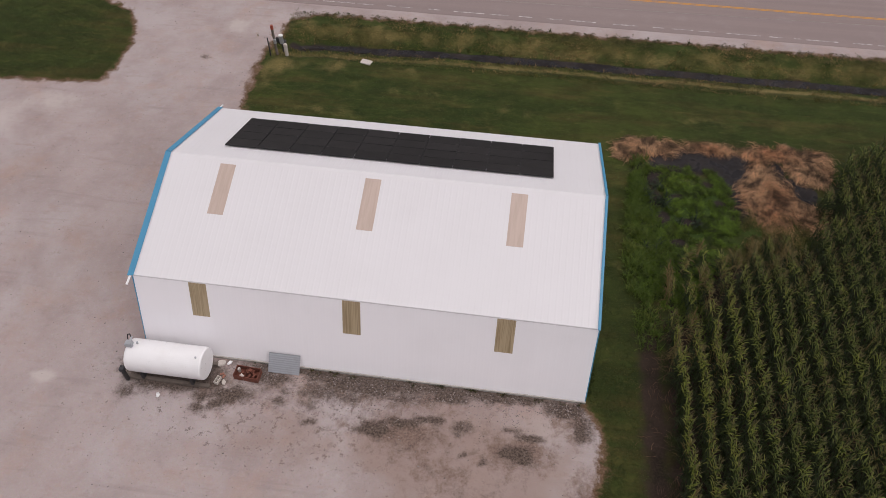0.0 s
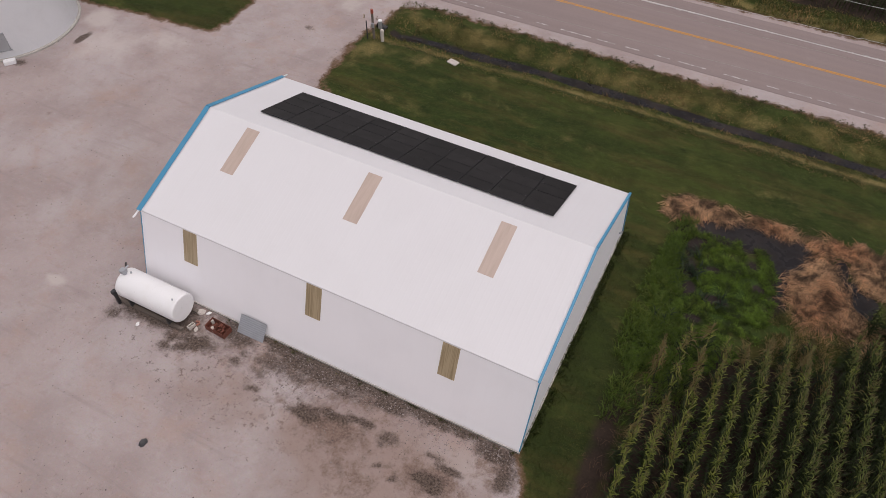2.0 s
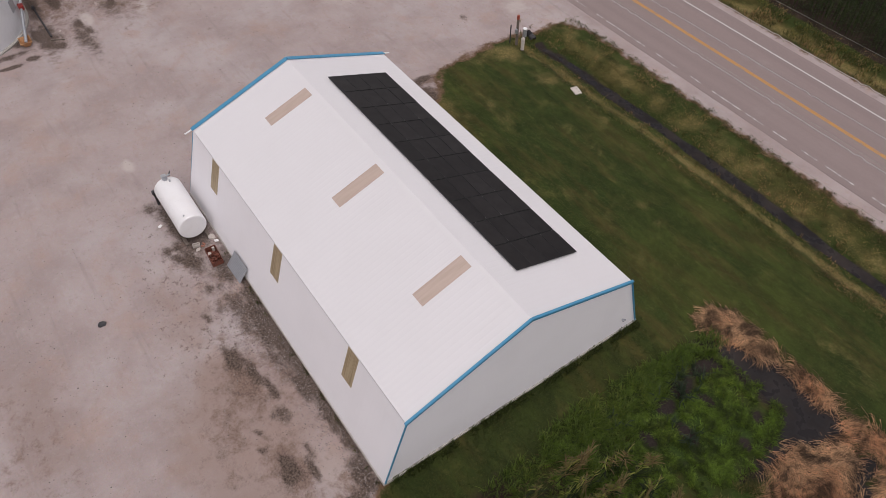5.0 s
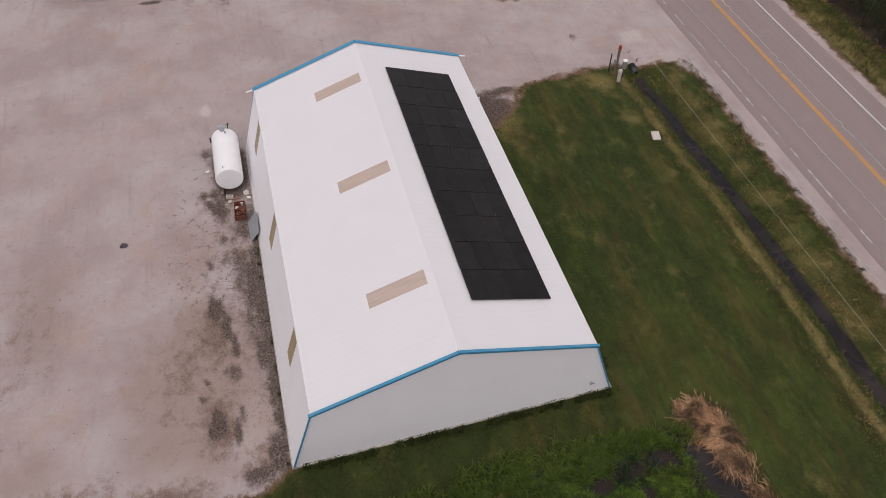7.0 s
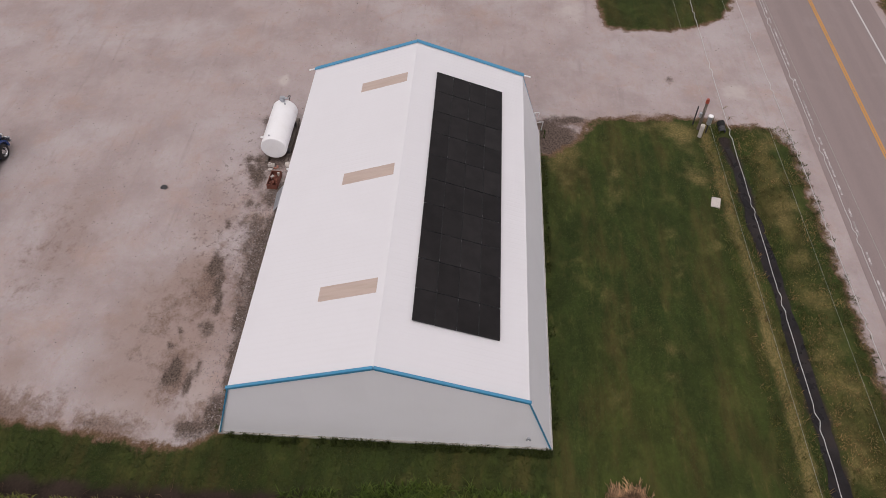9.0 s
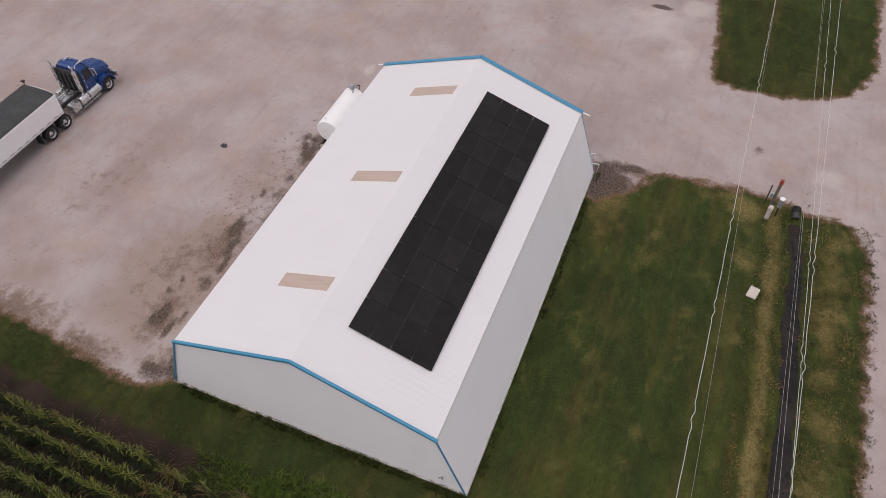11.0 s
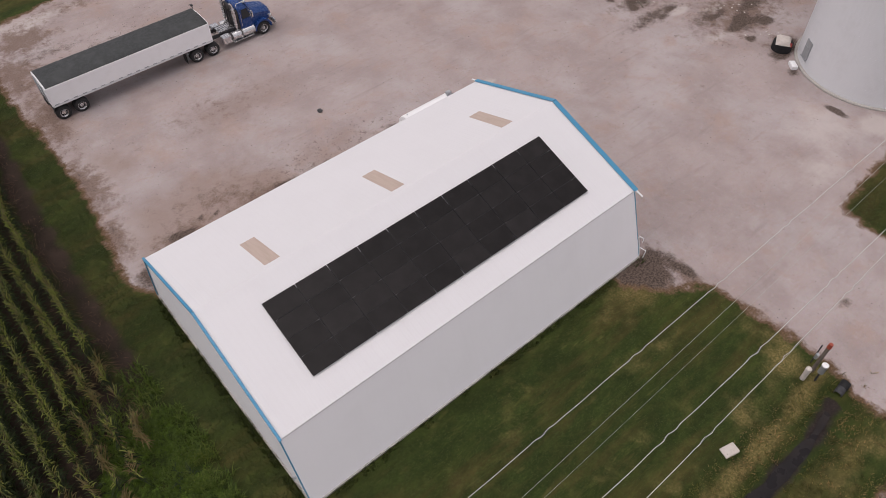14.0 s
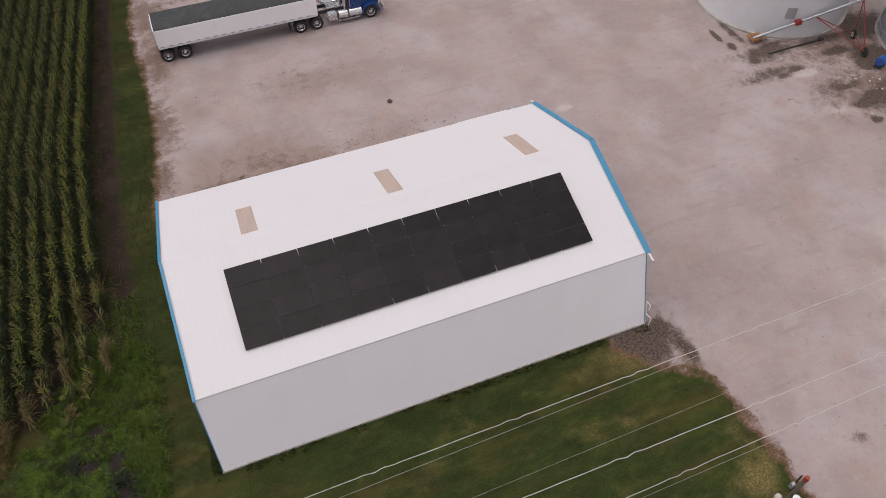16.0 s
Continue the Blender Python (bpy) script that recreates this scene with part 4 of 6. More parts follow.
# small lamp low on the east gable, and conduit at the north-west corner
bm = bmesh.new()
box(bm, (LEN - 0.02, WID + 0.18, 0.98), (LEN + 0.06, WID + 0.27, 1.07), 0.01)
rod(bm, (LEN + 0.06, WID + 0.19, 1.04), (LEN + 0.13, WID + 0.14, 1.08), 0.03, 0.045, 10)
rod(bm, (LEN + 0.06, WID + 0.26, 1.04), (LEN + 0.13, WID + 0.31, 1.08), 0.03, 0.045, 10)
part("wall_lamp", bm, M["galv"], shed, "small twin wall lamp")
pipe("conduit", [(-0.12, WID + 1.05, 1.45), (-0.12, WID + 0.98, 1.3), (-0.12, WID + 1.15, 0.7), (-0.12, WID + 1.28, 0.05)], 0.035, M["white_paint"], shed, "white pipe down the corner")
pipe("conduit_arm", [(-0.12, WID + 1.18, 0.66), (-0.15, WID + 1.6, 0.7), (-0.15, WID + 1.52, -0.05)], 0.03, M["white_paint"], shed)
pipe("conduit_arm", [(-0.12, WID + 0.95, 1.42), (-0.14, WID + 1.28, 1.45), (-0.14, WID + 1.26, 1.1)], 0.025, M["white_paint"], shed)

# ---------------------------------------------------------------- solar panels on the north slope
on_roof = SIDES["roof_north"][0]
PX, PY = 1.708, 0.992
panel = thing("solar_panel", "black framed solar panel mounted on the white metal roof", "solar panel", group="solar panels on the shed roof")
bm = bmesh.new()
a, b, t = PX - 0.036, PY - 0.014, 0.035
for lo, hi in (((0, 0, 0), (a, 0.016, t)), ((0, b - 0.016, 0), (a, b, t)), ((0, 0.016, 0), (0.016, b - 0.016, t)), ((a - 0.016, 0.016, 0), (a, b - 0.016, t))):
    box(bm, lo, hi)
part("panel_frame", bm, M["solar_frame"], panel)
bm = bmesh.new()
box(bm, (0.016, 0.016, 0.006), (a - 0.016, b - 0.016, t - 0.004))
part("panel_glass", bm, M["solar"], panel, "near-black solar cells under glass")
S0 = 1.37   # distance of the array's lower edge up the slope
tilt_r = random.Random(5)
for i in range(10):
    for j in range(4):
        m = on_roof @ pose(LEN - 19.385 + i * PX, S0 + j * PY, 0.085 + tilt_r.uniform(-0.004, 0.004), tilt_r.uniform(-0.25, 0.25), tilt_r.uniform(-0.2, 0.2), 0)
        if i == j == 0:
            panel.matrix_world = m
        else:
            copy_thing(panel, m)
# black strips added for the shade in the joints between panels
for k in range(1, 10):
    bm = bmesh.new()
    box(bm, (-0.04, tilt_r.choice((0.06, 0.1, 0.3)), 0.0), (0.04, 4 * PY - tilt_r.choice((0.2, 0.35, 0.6)), 0.01))
    ob = part("joint_strip", bm, M["solar_frame"])
    ob.matrix_world = on_roof @ pose(LEN - 19.385 + k * PX - 0.018, S0, 0.066)
    tagged(ob, "black strip added for the shade in the joint between solar panels", "joint strip", "joint strips under the solar panels")
for k in range(1, 4):
    bm = bmesh.new()
    box(bm, (0.22, -0.035, 0.0), (10 * PX - 0.26, 0.035, 0.008))
    ob = part("joint_strip", bm, M["solar_frame"])
    ob.matrix_world = on_roof @ pose(LEN - 19.385, S0 + k * PY - 0.012, 0.055)
    tagged(ob, "black strip added for the shade in the joint between solar panels", "joint strip", "joint strips under the solar panels")
for i in range(10):
    for q in (0.28, 0.74):
        bm = bmesh.new()
        box(bm, (-0.02, -0.02, 0.0), (0.02, 4 * PY - 0.02, 0.018))
        for c in range(5):
            box(bm, (-0.03, c * 0.97 - 0.03, -0.036), (0.03, c * 0.97 + 0.03, -0.001))
        ob = part("mounting_rail", bm, M["rail_alu"])
        ob.matrix_world = on_roof @ pose(LEN - 19.385 + (i + q) * PX, S0, 0.036)
        tagged(ob, "bright aluminium mounting rail under the solar panels", "rail", "rails under the solar panels")

# clamps added to stand in for pale highlights in the row gaps
bm = bmesh.new()
box(bm, (-0.010, -0.05, 0.0), (0.010, 0.05, 0.008), 0.002)
rod(bm, (0, 0, 0.008), (0, 0, 0.015), 0.007, 0.007, 8)
clamp_me = sheet_mesh("panel_clamp", bm, M["clamp_grey"])
for k in range(1, 10):
    for j in range(1, 4):
        if tilt_r.random() < 0.75:
            ob = new("panel_clamp", clamp_me)
            ob.matrix_world = on_roof @ pose(LEN - 19.385 + k * PX + tilt_r.choice((-0.13, 0.1)), S0 + j * PY - 0.007, 0.122, 0, 0, 90)
            tagged(ob, "small grey clamp added for the pale highlight between two solar panels", "clamp", "clamps between the solar panels")

# ---------------------------------------------------------------- fuel tank and clutter by the south wall
tank = thing("fuel_tank", "white horizontal cylindrical fuel tank on a timber skid", "fuel tank", (0, -2.45, 0))
bm = bmesh.new()
R = 0.80
lathe(bm, [(0.0, 0.0), (0.0, R * 0.90), (0.03, R * 0.965), (0.09, R), (3.74, R), (3.80, R * 0.97), (3.82, R * 0.92), (3.82, 0.0)], (-0.08, 0, 1.12), (1, 0, 0), 56)
part("tank_shell", bm, M["white_paint"], tank, smooth=False)
for x in (0.55, 3.05):
    bm = bmesh.new()
    prism(bm, [(-0.72, 0.16), (0.72, 0.16), (0.72, 0.62), (0.55, 0.48), (0.3, 0.35), (0, 0.31), (-0.3, 0.35), (-0.55, 0.48), (-0.72, 0.62)], "x", x - 0.06, x + 0.06)
    part("saddle", bm, M["dark_steel"], tank, "dark steel saddle")
for y in (-0.62, 0.62):
    bm = bmesh.new()
    box(bm, (-0.35, y - 0.09, 0.0), (3.85, y + 0.09, 0.165), 0.012)
    part("skid_beam", bm, M["old_wood"], tank, "weathered timber skid beam")
bm = bmesh.new()
rod(bm, (0.18, 0.0, 1.88), (0.18, 0.0, 2.02), 0.11, 0.10, 16)
rod(bm, (0.42, 0.18, 1.86), (0.42, 0.18, 2.0), 0.05, 0.05, 12)
part("filler_cap", bm, M["galv"], tank)
bm = bmesh.new()
box(bm, (-0.02, -0.16, 2.0), (0.30, 0.14, 2.24), 0.03)
rod(bm, (0.14, 0.1, 2.12), (0.14, 0.36, 2.18), 0.05, 0.05, 10)
part("pump", bm, M["galv"], tank, "grey transfer pump on top")
pipe("hose", [(0.14, 0.3, 2.2), (0.05, 0.42, 2.28), (-0.12, 0.45, 2.15), (-0.18, 0.3, 1.7), (-0.2, 0.1, 1.2), (-0.2, -0.3, 0.9), (-0.24, -0.62, 0.95), (-0.28, -0.75, 1.15), (-0.26, -0.8, 0.7), (-0.2, -0.72, 0.25)], 0.025, M["rubber"], tank, "black fuel hose")
bm = bmesh.new()
box(bm, (-0.34, -0.86, 0.0), (-0.18, -0.70, 1.05), 0.02)
box(bm, (-0.36, -0.92, 0.85), (-0.12, -0.64, 1.12), 0.03)
part("nozzle_post", bm, M["dark_steel"], tank, "dark post with hose reel")
bm = bmesh.new()
rod(bm, (3.45, -0.2, 1.88), (3.45, -0.2, 1.95), 0.045, 0.045, 12)
part("vent_cap", bm, M["galv"], tank)

tray = thing("rusty_tray", "rust-brown steel tray with scrap in it", "tray", (5.5, -2.2, 0), -3)
bm = bmesh.new()
for lo, hi in (((-0.62, -0.31, 0.0), (0.62, 0.31, 0.04)), ((-0.62, -0.31, 0.04), (0.62, -0.28, 0.36)), ((-0.62, 0.28, 0.04), (0.62, 0.31, 0.36)), ((-0.62, -0.28, 0.04), (-0.59, 0.28, 0.36)), ((0.59, -0.28, 0.04), (0.62, 0.28, 0.36)), ((-0.1, -0.28, 0.04), (-0.07, 0.28, 0.3))):
    box(bm, lo, hi, 0.006)
part("tray_body", bm, M["rust"], tray)
scr = random.Random(3)
for i in range(9):
    bm = bmesh.new()
    c = Vector((scr.uniform(-0.5, 0.5), scr.uniform(-0.2, 0.2), 0.0))
    s = Vector((scr.uniform(0.05, 0.12), scr.uniform(0.04, 0.09), scr.uniform(0.08, 0.3)))
    box(bm, (c.x - s.x, c.y - s.y, 0.04), (c.x + s.x, c.y + s.y, 0.04 + s.z), 0.012, Euler((0, 0, scr.uniform(0, 3))).to_matrix())
    part("scrap_piece", bm, M["stone_pale"] if i in (1, 4) else M["rust"], tray)

# corrugated sheet leaning on the wall
prof = [(-0.42 + 0.028 * k, 0.005 * math.sin(k * math.pi / 2)) for k in range(38)]
bm = bmesh.new()
a = [bm.verts.new((-0.78, y, z)) for y, z in prof]
b = [bm.verts.new((0.78, y, z)) for y, z in prof]
c = [bm.verts.new((-0.78, y, z - 0.006)) for y, z in prof]
d = [bm.verts.new((0.78, y, z - 0.006)) for y, z in prof]
for i in range(len(prof) - 1):
    bm.faces.new((a[i], b[i], b[i + 1], a[i + 1]))
    bm.faces.new((c[i + 1], d[i + 1], d[i], c[i]))
for e in ((a, c), (d, b)):
    for i in range(len(prof) - 1):
        bm.faces.new((e[0][i], e[0][i + 1], e[1][i + 1], e[1][i]))
ob = part("corrugated_sheet", bm, M["galv"])
ob.matrix_world = pose(7.2, -1.60, 0.36, 52, 2, 1.5)
tagged(ob, "grey corrugated steel sheet leaning on the shed wall", "metal sheet")


def lump(name, at, size, mat, label, category, seed, flat=1.0):
    """A broken, angular stone or lump that rests on the ground."""
    r = random.Random(seed)
    bm = bmesh.new()
    bmesh.ops.create_icosphere(bm, subdivisions=2, radius=1.0)
    for v in bm.verts:
        q = 0.78 + 0.35 * noise.noise(v.co * 1.3 + Vector((seed * 3.7, 0, 0))) + r.uniform(-0.06, 0.06)
        v.co = Vector((v.co.x * size[0], v.co.y * size[1], max(v.co.z, -0.35) * size[2])) * q
    low = min(v.co.z for v in bm.verts)
    for v in bm.verts:
        v.co.z -= low + 0.01
    ob = part(name, bm, mat)
    ob.matrix_world = pose(*at, 0, 0, r.uniform(0, 180))
    return tagged(ob, label, category)


lump("stone", (3.95, -1.72, 0), (0.30, 0.24, 0.16), M["stone_pale"], "pale rounded stone beside the shed wall", "stone", 1)
lump("stone", (4.35, -1.62, 0), (0.17, 0.12, 0.08), M["white_paint"], "small white stone beside the shed wall", "stone", 2)
lump("stone", (4.42, -2.72, 0), (0.19, 0.13, 0.10), M["stone_pale"], "pale flat stone near the tank", "stone", 3)
lump("stone", (1.5, -3.85, 0), (0.17, 0.12, 0.10), M["white_paint"], "small white lump on the gravel", "stone", 4)
lump("debris_lump", (6.35, -8.8, 0), (0.30, 0.22, 0.13), M["dark_steel"], "dark lump of debris on the gravel", "debris", 5)
block = thing("cinder_block", "pale concrete block with two hollows lying by the tank", "concrete block", (4.12, -2.7, 0), 78)
bm = bmesh.new()
for lo, hi in (((-0.2, -0.1, 0), (0.2, -0.065, 0.19)), ((-0.2, 0.065, 0), (0.2, 0.1, 0.19)), ((-0.2, -0.065, 0), (-0.165, 0.065, 0.19)), ((0.165, -0.065, 0), (0.2, 0.065, 0.19)), ((-0.018, -0.065, 0), (0.018, 0.065, 0.19))):
    box(bm, lo, hi)
part("block_body", bm, M["stone_pale"], block)
for i, (x, y, t) in enumerate(((4.2, -2.3, 20), (4.32, -2.42, 70))):
    bm = bmesh.new()
    box(bm, (-0.1, -0.05, 0), (0.1, 0.05, 0.065), 0.006)
    ob = part("brick", bm, M["clay"])
    ob.matrix_world = pose(x, y, 0.0, 0, 0, t)
    tagged(ob, "loose reddish brick beside the tank", "brick", "loose bricks by the tank")

# pale pad in the lawn
bm = bmesh.new()
box(bm, (-0.40, -0.26, -0.1), (0.40, 0.26, 0.07), 0.02)
ob = part("concrete_pad", bm, M["stone_pale"])
ob.matrix_world = pose(5.85, 24.25, 0.0, 0, 0, -14)
tagged(ob, "pale rectangular concrete cover in the lawn", "concrete cover")

# posts at the drive
ob = thing("marker_post", "grey wooden post with an orange-red top", "post", (-0.85, 24.35, 0))
bm = bmesh.new()
rod(bm, (0, 0, -0.1), (-0.05, 0.03, 2.05), 0.10, 0.09, 14)
part("post_shaft", bm, M["old_wood"], ob)
bm = bmesh.new()
rod(bm, (-0.05, 0.03, 2.05), (-0.055, 0.035, 2.34), 0.115, 0.10, 14)
part("post_top", bm, M["orange"], ob, "orange-red post top")
bm = bmesh.new()
box(bm, (-0.02, -0.26, 1.0), (0.16, -0.10, 1.35), 0.015)
part("meter_box", bm, M["galv"], ob, "grey box strapped to the post")
ob = thing("utility_can", "grey canister with a white lid on a short stand", "utility canister", (-0.5, 24.75, 0))
bm = bmesh.new()
rod(bm, (0, 0, -0.05), (0, 0, 0.75), 0.05, 0.05, 10)
part("stand", bm, M["dark_steel"], ob)
bm = bmesh.new()
rod(bm, (0, 0, 0.7), (0, 0, 1.3), 0.15, 0.15, 18)
part("can_body", bm, M["galv"], ob)
bm = bmesh.new()
lathe(bm, [(0, 0.165), (0.05, 0.165), (0.08, 0.10), (0.09, 0.0)], (0, 0, 1.3), (0, 0, 1), 18)
part("can_lid", bm, M["white_paint"], ob, "white lid")
ob = thing("pedestal", "pale plastic cable pedestal in rough grass", "pedestal", (-0.1, 24.3, 0))
bm = bmesh.new()
lathe(bm, [(0, 0.13), (0.7, 0.13), (0.74, 0.15), (0.92, 0.14), (0.98, 0.08), (0.99, 0.0)], (0, 0, -0.02), (0, 0, 1), 16)
part("pedestal_body", bm, M["stone_pale"], ob)
ob = thing("stake", "thin dark metal stake beside the post", "stake", (-1.25, 24.05, 0))
bm = bmesh.new()
box(bm, (-0.035, -0.03, -0.1), (0.035, 0.03, 1.5), 0.004)
part("stake_body", bm, M["dark_steel"], ob)
culvert = thing("culvert_pipe", "dark corrugated culvert pipe end at the head of the ditch", "culvert pipe", (-1.4, 25.85, -0.05))
bm = bmesh.new()
prof = []
for k in range(15):
    prof.append((k * 0.055, 0.22 + 0.012 * math.sin(k * math.pi / 1.5)))
lathe(bm, prof + [(0.77, 0.19), (0.0, 0.19), (0.0, 0.22)], (0, 0, 0.18), (1, 0.05, -0.28), 24)
part("pipe_shell", bm, M["dark_steel"], culvert)
# added black sleeve and disc give the dark of the pipe's mouth by colour
bm = bmesh.new()
lathe(bm, [(-0.01, 0.19), (-0.01, 0.24), (0.38, 0.24), (0.38, 0.2)], (0, 0, 0.18), (1, 0.05, -0.28), 24)
part("pipe_collar", bm, M["black"], culvert, "black sleeve added for the dark pipe mouth")
bm = bmesh.new()
lathe(bm, [(0.05, 0.187), (0.06, 0.0)], (0, 0, 0.18), (1, 0.05, -0.28), 24)
part("pipe_mouth", bm, M["black"], culvert)

# ---------------------------------------------------------------- truck and trailer


def wheel_meshes(r, w, hub):
    bm = bmesh.new()
    lathe(bm, [(-w / 2, r * 0.56), (-w / 2, r * 0.80), (-w / 2 + 0.03, r * 0.93), (-w / 2 + 0.07, r), (w / 2 - 0.07, r), (w / 2 - 0.03, r * 0.93), (w / 2, r * 0.80), (w / 2, r * 0.56), (0.0, r * 0.5)], (0, 0, 0), (0, 1, 0), 32)
    tyre = sheet_mesh("tyre", bm, M["rubber"])
    bm = bmesh.new()
    lathe(bm, [(w / 2 - 0.10, 0.0), (w / 2 - 0.10, r * 0.12), (w / 2 - 0.09 + hub, r * 0.13), (w / 2 - 0.09 + hub, r * 0.22), (w / 2 - 0.10, r * 0.27), (w / 2 - 0.13, r * 0.42), (w / 2 - 0.02, r * 0.50), (w / 2 + 0.005, r * 0.57), (w / 2 - 0.05, r * 0.575), (w / 2 - 0.2, r * 0.56), (w / 2 - 0.2, 0.0)], (0, 0, 0), (0, 1, 0), 32)
    for k in range(10):
        q = k * math.tau / 10
        p = Vector((r * 0.34 * math.cos(q), w / 2 - 0.12, r * 0.34 * math.sin(q)))
        rod(bm, p, p + Vector((0, 0.05, 0)), 0.018, 0.018, 6)
    rim = sheet_mesh("rim", bm, M["chrome"])
    bm = bmesh.new()
    for k in range(10):
        q = (k + 0.5) * math.tau / 10
        p = Vector((r * 0.37 * math.cos(q), w / 2 - 0.125, r * 0.37 * math.sin(q)))
        rod(bm, p, p + Vector((0, 0.025, 0)), 0.036, 0.036, 8)
    lathe(bm, [(w / 2 - 0.17, 0.0), (w / 2 - 0.115, r * 0.28), (w / 2 - 0.092, r * 0.30), (w / 2 - 0.098, r * 0.455), (w / 2 - 0.17, r * 0.45), (w / 2 - 0.17, 0.0)], (0, 0, 0), (0, 1, 0), 28)
    holes = sheet_mesh("rim_holes", bm, M["black"])
    return tyre, rim, holes


TYRE_S, RIM_S, HOLE_S = wheel_meshes(0.52, 0.29, 0.06)
TYRE_D, RIM_D, HOLE_D = wheel_meshes(0.51, 0.58, 0.02)


def wheel(parent, x, y, dual):
    ob = new("wheel")
    ob.parent = parent
    ob.matrix_local = pose(x, y, 0.51, 0, 0, 0 if y > 0 else 180)
    shared("tyre", TYRE_D if dual else TYRE_S, ob)
    shared("rim", RIM_D if dual else RIM_S, ob)
    shared("rim_holes", HOLE_D if dual else HOLE_S, ob)


truck = thing("semi_truck", "blue day-cab semi truck with chrome tanks parked on gravel", "truck", (4.25, -20.65, 0), 180)
for y in (1.06, -1.06):
    wheel(truck, 0.0, y, False)
for x in (-4.35, -5.65):
    for y in (0.96, -0.96):
        wheel(truck, x, y, True)
for y in (-0.43, 0.43):
    bm = bmesh.new()
    box(bm, (-6.4, y - 0.05, 0.78), (0.9, y + 0.05, 1.05))
    part("frame_rail", bm, M["dark_steel"], truck)
for x in (-5.65, -4.35, 0.0):
    bm = bmesh.new()
    rod(bm, (x, -0.75, 0.51), (x, 0.75, 0.51), 0.09, 0.09, 12)
    part("axle", bm, M["dark_steel"], truck)


def loft(bm, rings):
    """Skins closed rings of equal length and caps both ends."""
    rr = [[bm.verts.new(p) for p in ring] for ring in rings]
    k = len(rr[0])
    for a, b in zip(rr, rr[1:]):
        for i in range(k):
            bm.faces.new((a[i], a[(i + 1) % k], b[(i + 1) % k], b[i]))
    bm.faces.new(list(reversed(rr[0])))
    bm.faces.new(rr[-1])
    bmesh.ops.recalc_face_normals(bm, faces=bm.faces[:])
    return bm


def section(x, half, lo, hi, r=0.12, top=0.85):
    """A rounded upright section across the truck."""
    t = half * top
    return [(x, -half, lo), (x, half, lo), (x, half, hi - 0.28), (x, t + 0.02, hi - 0.06), (x, t - 0.12, hi), (x, -t + 0.12, hi), (x, -t - 0.02, hi - 0.06), (x, -half, hi - 0.28)]


bm = bmesh.new()
loft(bm, [section(-0.75, 0.90, 0.95, 2.06, top=0.72), section(-0.2, 0.88, 0.95, 2.02, top=0.68), section(0.4, 0.84, 0.93, 1.90, top=0.62), section(0.82, 0.76, 0.90, 1.74, top=0.60), section(1.0, 0.66, 0.90, 1.56, top=0.6)])
part("hood", bm, M["truck_blue"], truck, smooth=False)
bm = bmesh.new()
loft(bm, [section(-1.70, 0.97, 0.95, 2.74, top=0.84), section(-1.58, 1.0, 0.95, 2.84, top=0.82), section(-1.15, 1.0, 0.95, 2.82, top=0.80), section(-0.95, 0.99, 0.95, 2.66, top=0.80), section(-0.70, 0.97, 0.95, 2.15, top=0.92), section(-0.62, 0.95, 0.95, 2.0, top=0.92)])
part("cab", bm, M["truck_blue"], truck)
bm = bmesh.new()
loft(bm, [[(-0.925, -0.78, 2.60), (-0.925, 0.78, 2.60), (-0.68, 0.84, 2.12), (-0.68, -0.84, 2.12)], [(-0.90, -0.78, 2.62), (-0.90, 0.78, 2.62), (-0.655, 0.84, 2.14), (-0.655, -0.84, 2.14)]])
part("windshield", bm, M["glass_dark"], truck, "dark windshield")
bm = bmesh.new()
box(bm, (-0.95, -0.85, 2.66), (-0.72, 0.85, 2.70), 0.01)
part("sun_visor", bm, M["truck_blue"], truck)
